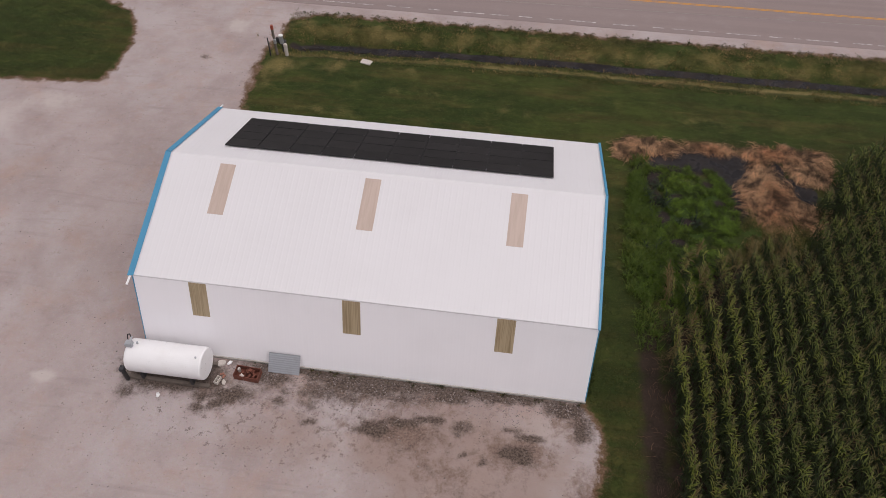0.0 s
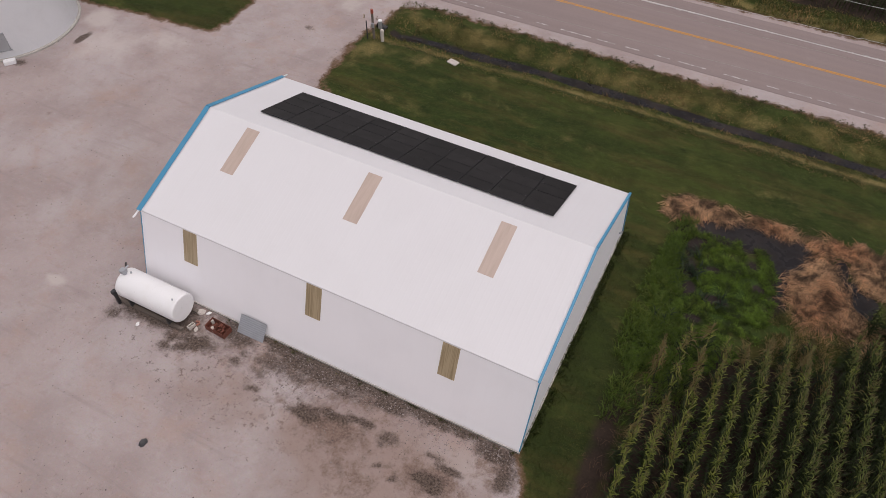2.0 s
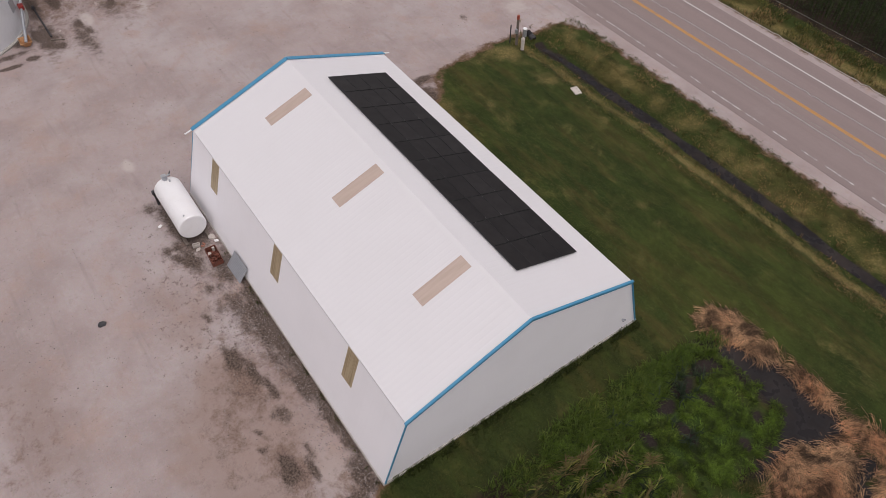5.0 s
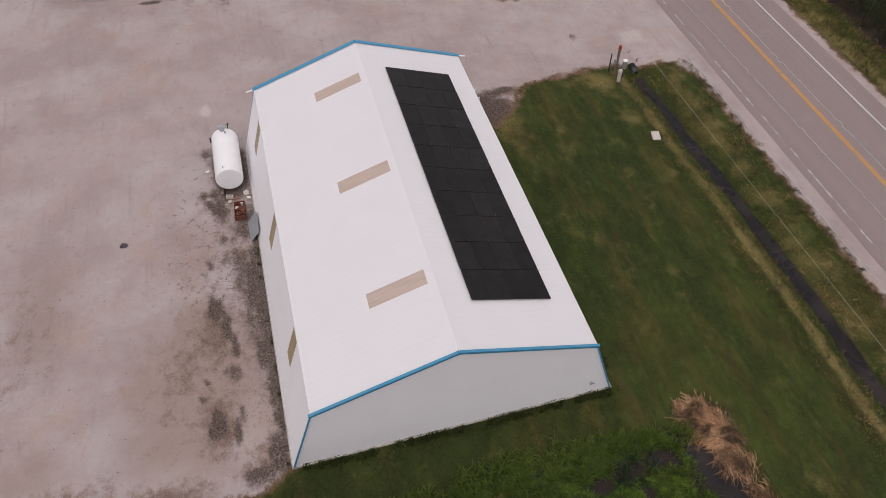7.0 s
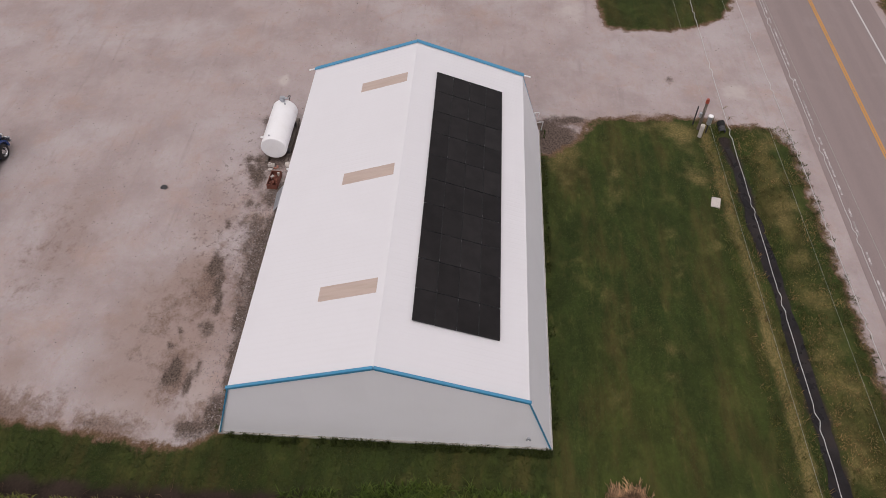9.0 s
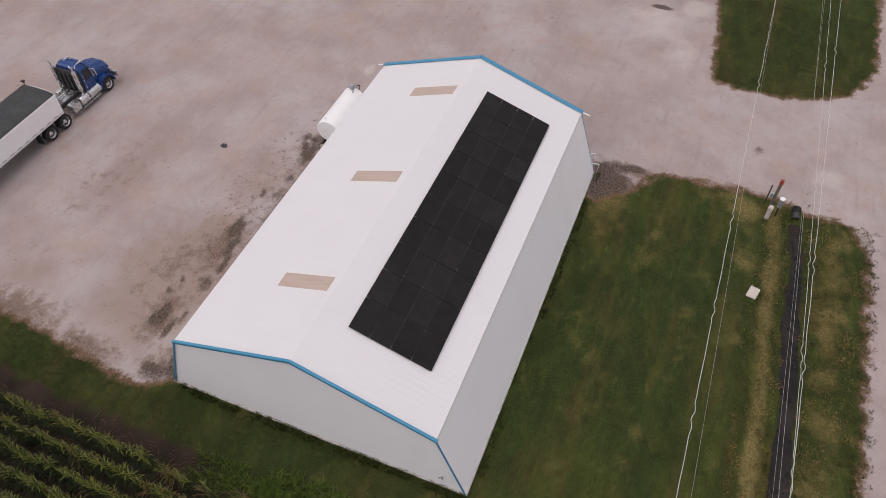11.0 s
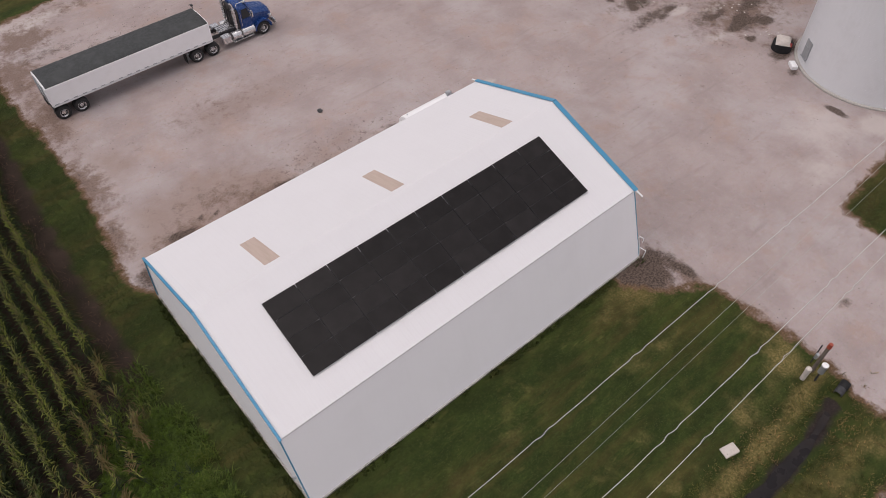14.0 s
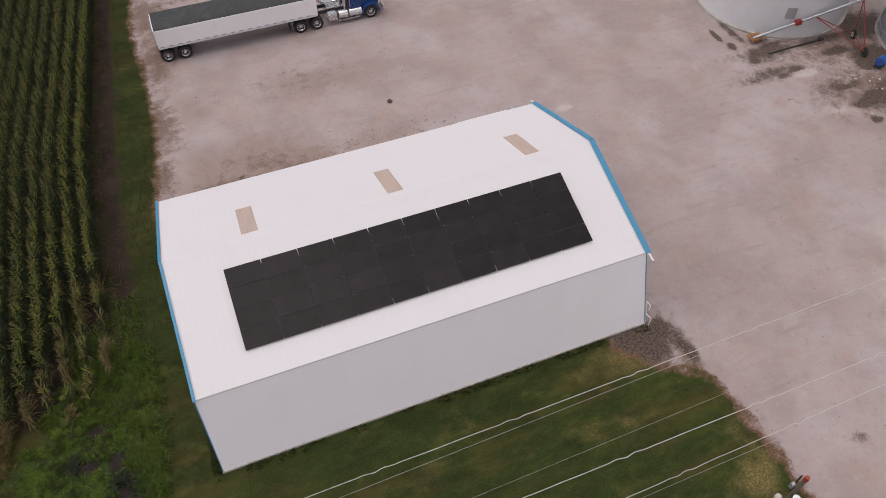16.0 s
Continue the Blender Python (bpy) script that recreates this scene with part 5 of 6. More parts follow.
for s in (-1, 1):
    bm = bmesh.new()
    prism(bm, [(-1.48, 1.78), (-0.78, 1.78), (-0.98, 2.5), (-1.44, 2.5)], "y", s * 1.0 - 0.03, s * 1.0 + 0.03)
    part("side_window", bm, M["glass_dark"], truck, "dark side window")
    bm = bmesh.new()
    box(bm, (-1.52, s * 1.005 - 0.025, 0.98), (-0.80, s * 1.005 + 0.025, 1.76), 0.02)
    part("door_panel", bm, M["truck_blue"], truck)
    bm = bmesh.new()
    rod(bm, (-1.60, s * 1.05, 1.2), (-1.60, s * 1.05, 2.3), 0.022, 0.022, 8)
    part("grab_rail", bm, M["chrome"], truck, "chrome grab rail")
    bm = bmesh.new()
    rod(bm, (-0.72, s * 1.0, 1.55), (-0.86, s * 1.05, 2.35), 0.022, 0.022, 8)
    part("grab_rail", bm, M["chrome"], truck, "chrome grab rail")
    bm = bmesh.new()
    for p, q in zip([(-1.68, 0.74, 2.78), (-1.55, 0.72, 2.93), (-1.2, 0.72, 2.92), (-0.9, 0.66, 2.78)], [(-1.55, 0.72, 2.93), (-1.2, 0.72, 2.92), (-0.9, 0.66, 2.78), (-0.86, 0.3, 2.76)]):
        rod(bm, (p[0], s * p[1], p[2]), (q[0], s * q[1], q[2]), 0.025, 0.025, 8)
    part("roof_rail", bm, M["chrome"], truck, "chrome rail round the cab roof")
    # front fender
    bm = bmesh.new()
    arc = [(0.74 * math.cos(q), 0.51 + 0.72 * math.sin(q)) for q in np.linspace(-0.05, math.pi + 0.05, 13)]
    arc2 = [(0.60 * math.cos(q), 0.51 + 0.60 * math.sin(q)) for q in np.linspace(math.pi + 0.05, -0.05, 13)]
    lo, hi = sorted((s * 0.6, s * 1.2))
    prism(bm, arc + arc2, "y", lo, hi)
    part("fender", bm, M["truck_blue"], truck)
    bm = bmesh.new()
    box(bm, (0.70, s * 0.82 - 0.16, 1.0), (0.95, s * 0.82 + 0.16, 1.24), 0.04)
    part("headlight", bm, M["chrome"], truck, "rectangular headlight")
    # fuel tank, steps, stack, mirror
    bm = bmesh.new()
    lathe(bm, [(0, 0), (0, 0.28), (0.03, 0.32), (1.02, 0.32), (1.05, 0.28), (1.05, 0)], (-1.75, s * 0.93, 0.72), (1, 0, 0), 28)
    part("fuel_tank", bm, M["chrome"], truck, "polished fuel tank")
    bm = bmesh.new()
    lathe(bm, [(0, 0), (0, 0.28), (0.03, 0.32), (0.72, 0.32), (0.75, 0.28), (0.75, 0)], (-2.58, s * 0.93, 0.72), (1, 0, 0), 28)
    part("tank_cover", bm, M["chrome"], truck, "polished rear tank")
    bm = bmesh.new()
    box(bm, (-2.62, s * 0.93 - 0.3, 0.33), (-0.85, s * 0.93 + 0.32, 0.38), 0.01)
    part("step_board", bm, M["chrome"], truck)
    bm = bmesh.new()
    box(bm, (-3.4, s * 0.92 - 0.28, 0.45), (-2.72, s * 0.92 + 0.30, 0.98), 0.03)
    part("tool_box", bm, M["chrome"], truck, "bright aluminium box")
    bm = bmesh.new()
    rod(bm, (-2.02, s * 0.9, 0.95), (-2.02, s * 0.9, 1.3), 0.06, 0.06, 14)
    rod(bm, (-2.02, s * 0.9, 1.3), (-2.02, s * 0.9, 2.75), 0.13, 0.13, 18)
    rod(bm, (-2.02, s * 0.9, 2.75), (-2.02, s * 0.9, 3.05), 0.06, 0.06, 14)
    rod(bm, (-2.02, s * 0.9, 3.05), (-2.15, s * 0.9, 3.26), 0.06, 0.06, 14)
    part("exhaust_stack", bm, M["chrome"], truck, "bright exhaust stack")
    bm = bmesh.new()
    rod(bm, (-0.85, s * 1.0, 2.3), (-0.78, s * 1.28, 2.3), 0.018, 0.018, 8)
    rod(bm, (-0.85, s * 1.0, 1.85), (-0.78, s * 1.28, 1.85), 0.018, 0.018, 8)
    box(bm, (-0.80, s * 1.28 - 0.1, 1.82), (-0.72, s * 1.28 + 0.1, 2.34), 0.02)
    part("mirror", bm, M["chrome"], truck)
    bm = bmesh.new()
    rod(bm, (-1.3, s * 0.55, 2.8), (-0.85, s * 0.55, 2.8), 0.05, 0.08, 12)
    part("air_horn", bm, M["chrome"], truck)
    bm = bmesh.new()
    box(bm, (-6.5, s * 0.96 - 0.28, 0.25), (-6.46, s * 0.96 + 0.28, 1.05), 0.01)
    part("mud_flap", bm, M["rubber"], truck)
bm = bmesh.new()
box(bm, (0.98, -1.18, 0.45), (1.14, 1.18, 0.82), 0.05)
part("bumper", bm, M["chrome"], truck, "chrome front bumper")
bm = bmesh.new()
box(bm, (0.96, -0.48, 0.92), (1.03, 0.48, 1.52), 0.02)
part("grille", bm, M["chrome"], truck)
bm = bmesh.new()
box(bm, (-3.3, -0.42, 1.06), (-2.05, 0.42, 1.10), 0.008)
part("deck_plate", bm, M["chrome"], truck, "bright deck plate behind the cab")
bm = bmesh.new()
rod(bm, (-5.0, 0, 1.06), (-5.0, 0, 1.2), 0.45, 0.45, 24)
part("fifth_wheel", bm, M["dark_steel"], truck)
for y in (-0.12, 0.0, 0.12):
    pipe("air_line", [(-1.9, y, 1.7), (-2.5, y * 1.4, 1.25), (-3.3, y * 2, 1.2), (-3.9, y * 1.5, 1.7), (-4.05, y, 2.0)], 0.018, M["rubber"], truck)
bm = bmesh.new()
box(bm, (-1.86, -0.93, 0.98), (-1.715, 0.93, 2.55), 0.03)
for y in (-0.6, -0.2, 0.2, 0.6):
    rod(bm, (-1.93, y, 1.0), (-1.93, y, 2.3), 0.07, 0.07, 10)
part("headache_rack", bm, M["dark_steel"], truck)

# trailer: front end at local x = 0, rear at -12
TL, TW, TLO, THI = 11.85, 1.27, 1.34, 2.62
trailer = thing("grain_trailer", "white grain trailer with a dark tarp hitched to a truck", "trailer", (8.5, -20.65, 0), 180)
for s in (-1, 1):
    bm = bmesh.new()
    box(bm, (-TL, s * TW - 0.03, TLO), (0, s * TW + 0.03, THI), 0.008)
    part("side_panel", bm, M["trailer_white"], trailer)
    bm = bmesh.new()
    box(bm, (-TL, s * TW - 0.045, TLO - 0.16), (0, s * TW + 0.045, TLO), 0.01)
    part("bottom_rail", bm, M["bin_white"], trailer, "pale bottom rail")
    bm = bmesh.new()
    rod(bm, (-TL, s * TW, THI + 0.03), (0, s * TW, THI + 0.03), 0.045, 0.045, 10)
    part("top_rail", bm, M["trailer_white"], trailer)
    for k in range(18):
        x = -0.55 - k * 0.64
        bm = bmesh.new()
        box(bm, (x - 0.30, s * (TW + 0.044) - 0.008, TLO - 0.02), (x, s * (TW + 0.044) + 0.008, TLO + 0.045))
        part("marker_strip", bm, M["bin_grey"], trailer)
for x, tall in ((0.0, True), (-TL, False)):
    bm = bmesh.new()
    arc = [(TW * math.cos(q), THI + 0.02 + 0.20 * math.sin(q)) for q in np.linspace(0, math.pi, 13)]
    prism(bm, [(-TW, TLO - 0.1), (TW, TLO - 0.1)] + arc, "x", x - 0.035, x + 0.035)
    part("end_panel", bm, M["trailer_white"], trailer)
    bm = bmesh.new()
    for q in (-0.75, -0.35, 0.35, 0.75):
        xo = x + (0.08 if tall else -0.08)
        rod(bm, (xo, q, TLO), (xo, q, THI + 0.05), 0.025, 0.025, 8)
    for z in np.linspace(TLO + 0.1, THI, 5):
        rod(bm, (x + (0.08 if tall else -0.08), -0.75, z), (x + (0.08 if tall else -0.08), -0.35, z), 0.018, 0.018, 8)
        rod(bm, (x + (0.08 if tall else -0.08), 0.35, z), (x + (0.08 if tall else -0.08), 0.75, z), 0.018, 0.018, 8)
    part("ladder", bm, M["galv"], trailer)
# tarp sagging a little between the bows
nx, ny = 49, 13
tv, tf = [], []
for i in range(nx):
    for j in range(ny):
        q = math.pi * j / (ny - 1)
        x = -0.03 - (TL - 0.06) * i / (nx - 1)
        sag = 0.03 * abs(math.sin(i * math.pi / 6)) + 0.02 * noise.noise((x * 0.7, j * 0.4, 2))
        tv.append((x, (TW + 0.02) * math.cos(q), THI + 0.07 + (0.19 - sag) * math.sin(q) ** 0.8))
for i in range(nx - 1):
    for j in range(ny - 1):
        a = i * ny + j
        tf.append((a, a + ny, a + ny + 1, a + 1))
tagged(raw("tarp", tv, tf, [M["tarp"]], trailer, smooth=True), "dark grey rolled tarp")
bm = bmesh.new()
rod(bm, (0.06, 1.15, THI - 0.1), (0.1, 1.2, THI + 0.42), 0.03, 0.03, 8)
rod(bm, (0.1, 1.2, THI + 0.42), (-0.15, 1.12, THI + 0.5), 0.03, 0.03, 8)
box(bm, (-0.06, 1.0, THI + 0.36), (0.12, 1.2, THI + 0.48), 0.02)
part("tarp_arm", bm, M["dark_steel"], trailer, "dark tarp crank arm")
for x0, x1 in ((-5.4, -2.2), (-9.6, -6.2)):
    bm = bmesh.new()
    c = (x0 + x1) / 2
    loft(bm, [[(x0, -1.15, TLO - 0.1), (x1, -1.15, TLO - 0.1), (x1, 1.15, TLO - 0.1), (x0, 1.15, TLO - 0.1)], [(c - 0.35, -0.35, 0.55), (c + 0.35, -0.35, 0.55), (c + 0.35, 0.35, 0.55), (c - 0.35, 0.35, 0.55)]])
    part("hopper", bm, M["galv"], trailer)
for y in (-0.5, 0.5):
    bm = bmesh.new()
    box(bm, (-TL, y - 0.06, 0.95), (-0.2, y + 0.06, TLO - 0.1))
    part("frame_rail", bm, M["galv"], trailer)
for x in (-10.15, -11.4):
    for y in (0.96, -0.96):
        wheel(trailer, x, y, True)
    bm = bmesh.new()
    rod(bm, (x, -0.75, 0.51), (x, 0.75, 0.51), 0.09, 0.09, 12)
    box(bm, (x - 0.06, -0.6, 0.55), (x + 0.06, 0.6, 1.0))
    part("axle", bm, M["dark_steel"], trailer)
for y in (-0.85, 0.85):
    bm = bmesh.new()
    rod(bm, (-2.0, y, TLO), (-2.0, y, 0.35), 0.06, 0.05, 10)
    box(bm, (-2.12, y - 0.12, 0.30), (-1.88, y + 0.12, 0.36))
    rod(bm, (-2.0, y, 0.6), (-1.35, y, TLO - 0.1), 0.03, 0.03, 8)
    part("landing_leg", bm, M["galv"], trailer)
    bm = bmesh.new()
    box(bm, (-TL - 0.02, y - 0.26, 0.3), (-TL + 0.01, y + 0.26, 1.1))
    part("mud_flap", bm, M["rubber"], trailer)
bm = bmesh.new()
box(bm, (-TL - 0.06, -1.2, 0.95), (-TL + 0.04, 1.2, 1.15), 0.01)
part("rear_bumper", bm, M["dark_steel"], trailer)

# ---------------------------------------------------------------- grain bins and what stands beside them


def grain_bin(cx, cy, r, mat, label, stiffeners=False):
    b = thing("grain_bin", label, "grain bin", (cx, cy, 0), group="grain bins on the west side of the yard")
    bm = bmesh.new()
    lathe(bm, [(-0.1, 0.0), (-0.1, r + 0.2), (0.10, r + 0.2), (0.13, r + 0.16), (0.13, 0.0)], (0, 0, 0), (0, 0, 1), 96)
    part("bin_footing", bm, M["concrete"], b, "round concrete footing")
    h = 1.12
    prof = [(0.0, 0.0)]
    for k in range(21):
        prof.append((k * h / 20, 0.002 * math.cos(k * math.pi)))
    bm = bmesh.new()
    lathe(bm, [(d, r + w) for d, w in prof[1:]] + [(h, r - 0.05), (0.0, r - 0.05), (0.0, r + 0.002)], (0, 0, 0), (0, 0, 1), 96)
    ring = sheet_mesh("wall_ring", bm, mat)
    for k in range(7):
        shared("wall_ring", ring, b, pose(0, 0, 0.13 + k * h, 0, 0, k * 2.0))
    top = 0.17 + 7 * h
    bm = bmesh.new()
    lathe(bm, [(0, r + 0.18), (0.05, r + 0.18), (r * 0.5, 0.45), (r * 0.5 + 0.3, 0.45), (r * 0.5 + 0.4, 0.0)], (0, 0, top - 0.04), (0, 0, 1), 96)
    part("bin_roof", bm, M["galv"], b, "grey conical roof")
    if stiffeners:
        bm = bmesh.new()
        box(bm, (0, -0.05, 0), (0.06, 0.05, 7 * h))
        st_me = sheet_mesh("stiffener", bm, M["galv"])
        for k in range(24):
            q = k * math.tau / 24
            shared("stiffener", st_me, b, pose((r + 0.01) * math.cos(q), (r + 0.01) * math.sin(q), 0.18, 0, 0, math.degrees(q)))
    return b


def on_bin(r, deg, z, out=0.0):
    q = math.radians(deg)
    return pose((r + out) * math.cos(q), (r + out) * math.sin(q), z, 0, 0, deg)


bin_a = grain_bin(-27.0, 13.15, 5.22, M["bin_white"], "large pale steel grain bin on a concrete footing")
bin_b = grain_bin(-26.36, -9.95, 5.7, M["bin_white"], "large pale steel grain bin beside the auger")
bin_c = grain_bin(-35.2, 0.6, 5.5, M["bin_grey"], "grey stiffened grain bin with blue motors", True)
bm = bmesh.new()
box(bm, (-0.02, -0.42, 0), (0.07, 0.42, 1.35), 0.02)
box(bm, (0.05, -0.5, -0.06), (0.10, 0.5, 0.0), 0.01)
rod(bm, (0.10, -0.2, 0.9), (0.10, 0.2, 0.9), 0.02, 0.02, 8)
ob = part("bin_door", bm, M["bin_grey"], bin_a, "dark grey access door")
ob.matrix_local = on_bin(5.22, -40, 0.75)
bm = bmesh.new()
box(bm, (-0.02, -0.35, 0), (0.06, 0.35, 0.9), 0.02)
ob = part("bin_door", bm, M["bin_grey"], bin_b, "grey access panel")
ob.matrix_local = on_bin(5.7, 62, 1.6)
for deg, z, w, h in ((5, 0.9, 0.75, 0.9), (14, 0.35, 0.5, 0.4)):
    bm = bmesh.new()
    box(bm, (0.0, -w / 2, 0), (0.22, w / 2, h), 0.02)
    ob = part("control_box", bm, M["motor_blue"], bin_c, "blue control box")
    ob.matrix_local = on_bin(5.5, deg, z, 0.06)
pts = [(5.62 * math.cos(q), 5.62 * math.sin(q), 0.75) for q in np.linspace(-0.9, 0.9, 24)]
pipe("ring_pipe", pts, 0.045, M["galv"], bin_c)

fan = thing("aeration_fan", "dark fan housing with a pale cover and red motor", "fan", (-23.9, 7.6, 0), 35)
bm = bmesh.new()
lathe(bm, [(0, 0.5), (0.0, 0.72), (0.6, 0.72), (0.6, 0.6), (0.2, 0.5), (0.2, 0.0)], (0, 0, 0), (0, 0, 1), 28)
part("fan_housing", bm, M["black"], fan)
bm = bmesh.new()
loft(bm, [[(-0.75, -0.45, 0.6), (0.55, -0.6, 0.6), (0.6, 0.45, 0.6), (-0.65, 0.6, 0.6)], [(-0.5, -0.3, 0.86), (0.35, -0.38, 0.8), (0.42, 0.3, 0.9), (-0.4, 0.38, 0.83)]])
part("fan_cover", bm, M["stone_pale"], fan, "pale cover")
bm = bmesh.new()
rod(bm, (0.4, 0.1, 0.6), (0.4, 0.55, 0.6), 0.16, 0.16, 16)
part("fan_motor", bm, M["red_paint"], fan, "red motor")
fan = thing("aeration_fan", "white fan housing with a dark intake beside the pale grain bin", "fan", (-29.6, 18.9, 0), 20)
bm = bmesh.new()
box(bm, (-0.55, -0.35, 0.0), (0.5, 0.35, 0.35), 0.03)
rod(bm, (-0.5, 0.0, 0.45), (0.1, 0.0, 0.45), 0.38, 0.38, 24)
part("fan_housing", bm, M["black"], fan)
bm = bmesh.new()
box(bm, (-0.5, -0.42, 0.7), (0.0, 0.42, 0.9), 0.04)
box(bm, (0.15, -0.45, 0.35), (0.6, 0.45, 0.82), 0.05)
part("fan_cover", bm, M["white_paint"], fan, "white sheet cover")
bm = bmesh.new()
box(bm, (-0.4, -0.22, 0), (0.4, 0.22, 0.3), 0.03)
ob = part("plastic_crate", bm, M["white_paint"])
ob.matrix_world = pose(-22.5, 9.45, 0, 0, 0, 50)
tagged(ob, "white plastic box lying beside the bin footing", "box")
motor = thing("electric_motor", "blue electric motor with a finned body beside the grey bin", "motor", (-27.7, 0.75, 0), 20)
bm = bmesh.new()
box(bm, (-0.35, -0.25, 0), (0.35, 0.25, 0.18), 0.01)
part("motor_base", bm, M["dark_steel"], motor)
bm = bmesh.new()
rod(bm, (-0.3, 0, 0.5), (0.3, 0, 0.5), 0.3, 0.3, 20)
for k in range(8):
    q = k * math.tau / 8
    box(bm, (-0.25, 0.3 * math.cos(q) - 0.02, 0.5 + 0.3 * math.sin(q) - 0.02), (0.25, 0.3 * math.cos(q) + 0.02, 0.5 + 0.3 * math.sin(q) + 0.02))
part("motor_body", bm, M["motor_blue"], motor)

auger = thing("grain_auger", "grey portable grain auger with red struts and a yellow hopper", "auger", (-21.4, -5.2, 0))
A0, A1 = Vector((0.2, -0.05, 0.35)), Vector((-7.5, 2.2, 3.35))
bm = bmesh.new()
rod(bm, A0, A1, 0.11, 0.11, 18)
part("auger_tube", bm, M["galv"], auger)
bm = bmesh.new()
floor_ring = [(-0.25, -0.2), (0.3, -0.25), (0.3, 0.15), (-0.25, 0.15)]
rim_ring = [(-0.5, -0.45), (0.55, -0.5), (0.55, 0.35), (-0.5, 0.35)]
for k in range(4):
    (ax, ay), (bx, by) = floor_ring[k], floor_ring[(k + 1) % 4]
    (cx, cy), (dx, dy) = rim_ring[(k + 1) % 4], rim_ring[k]
    outer = [(ax, ay, 0.12), (bx, by, 0.12), (cx, cy, 0.48), (dx, dy, 0.48)]
    loft(bm, [outer, [(x * 0.93, y * 0.93, z + 0.02) for x, y, z in outer]])
box(bm, (-0.25, -0.22, 0.08), (0.3, 0.15, 0.12))
part("auger_hopper", bm, M["yellow_paint"], auger, "orange-yellow intake hopper")
mid = A0.lerp(A1, 0.38)
bm = bmesh.new()
box(bm, mid - Vector((0.25, 0.18, 0.18)), mid + Vector((0.25, 0.18, 0.18)), 0.03)
part("auger_gearbox", bm, M["red_paint"], auger, "red gearbox")
for wx, wy in ((-7.1, 2.35), (-6.2, 4.5)):
    up = A0.lerp(A1, 0.52)
    bm = bmesh.new()
    rod(bm, up, (wx, wy, 0.35), 0.035, 0.035, 8)
    rod(bm, A0.lerp(A1, 0.92), (wx, wy, 0.35), 0.035, 0.035, 8)
    part("auger_strut", bm, M["red_paint"], auger, "red strut")
    ob = new("wheel")
    ob.parent = auger
    ob.matrix_local = pose(wx, wy, 0.34, 0, 0, 68 if wy > 3 else 248) @ Matrix.Diagonal((0.65, 0.65, 0.65, 1))
    shared("tyre", TYRE_S, ob)
    shared("rim", RIM_S, ob)
bm = bmesh.new()
rod(bm, (-7.1, 2.35, 0.34), (-6.2, 4.5, 0.34), 0.04, 0.04, 8)
part("auger_axle", bm, M["red_paint"], auger)
bm = bmesh.new()
rod(bm, (-21.4, -3.5, 0.07), (-26.0, -3.55, 0.07), 0.065, 0.065, 14)
rod(bm, (-26.0, -3.55, 0.10), (-26.3, -3.55, 0.10), 0.13, 0.13, 14)
ob = part("spare_tube", bm, M["dark_steel"])
tagged(ob, "dark steel auger tube lying on the ground", "steel tube")
bm = bmesh.new()
box(bm, (-0.5, -0.04, 0), (0.5, 0.04, 0.07), 0.005)
ob = part("plank", bm, M["old_wood"])
ob.matrix_world = pose(-20.8, -3.2, 0, 0, 0, 60)
tagged(ob, "short weathered plank on the gravel", "plank")
rb = random.Random(11)
for i in range(26):
    x, y = rb.choice(((-24.8, 0.8), (-26.0, 2.6), (-23.2, -2.6), (-24.5, 5.8)))
    s = rb.uniform(0.04, 0.11)
    lump("rubble_stone", (x + rb.gauss(0, 1.0), y + rb.gauss(0, 0.7), 0), (s, s * 0.8, s * 0.5), M["stone_pale"], "small pale stone scattered near the bins", "stone", 40 + i)["group"] = "scattered stones near the bins"

# ---------------------------------------------------------------- overhead wires with their poles beyond the view
WIRES = ((21.02, 10.17, 0.005, 0.0125, "wire"), (21.83, 7.15, 0.018, 0.0055, "wire_dull"), (22.77, 13.4, 0.02, 0.0055, "wire_dull"), (23.84, 11.31, 0.0015, 0.012, "wire"), (24.38, 9.05, 0.018, 0.011, "wire"), (24.22, 7.9, 0.012, 0.005, "wire_dull"))
for k, (y, z, slant, r, mat) in enumerate(WIRES):
    pts = []
    for x in np.arange(-62, 92.1, 0.15):
        sag = 0.9 * (((x - 15) / 77) ** 2)
        near_knot = (x + k * 2.3) % 4.6 - 2.3
        kink = noise.noise((x * 0.8, k * 5.0, 0)) * 0.02 + 0.045 * math.exp(-(near_knot / 0.5) ** 2) * math.sin(x * 9)
        if r < 0.01:
            kink = 0
        pts.append((x, y + slant * (x - 15) + kink, z + sag + kink * 0.5))
    tagged(pipe("overhead_wire", pts, r, M[mat]), "thin pale overhead wire strung along the road", "wire", "overhead wires along the road")
for x in (-62, 92):
    ob = thing("utility_pole", "weathered wooden utility pole with four cross-arms", "utility pole", (x, 22.6, 0), group="utility poles")
    bm = bmesh.new()
    rod(bm, (0, 0, -0.3), (0, 0, 14.7), 0.17, 0.12, 16)
    part("pole_shaft", bm, M["old_wood"], ob)
    for z in (8.3, 10.4, 12.5, 14.5):
        bm = bmesh.new()
        box(bm, (-0.06, -1.75, z - 0.3), (0.06, 1.75, z - 0.15), 0.01)
        part("cross_arm", bm, M["old_wood"], ob)

# ---------------------------------------------------------------- plants


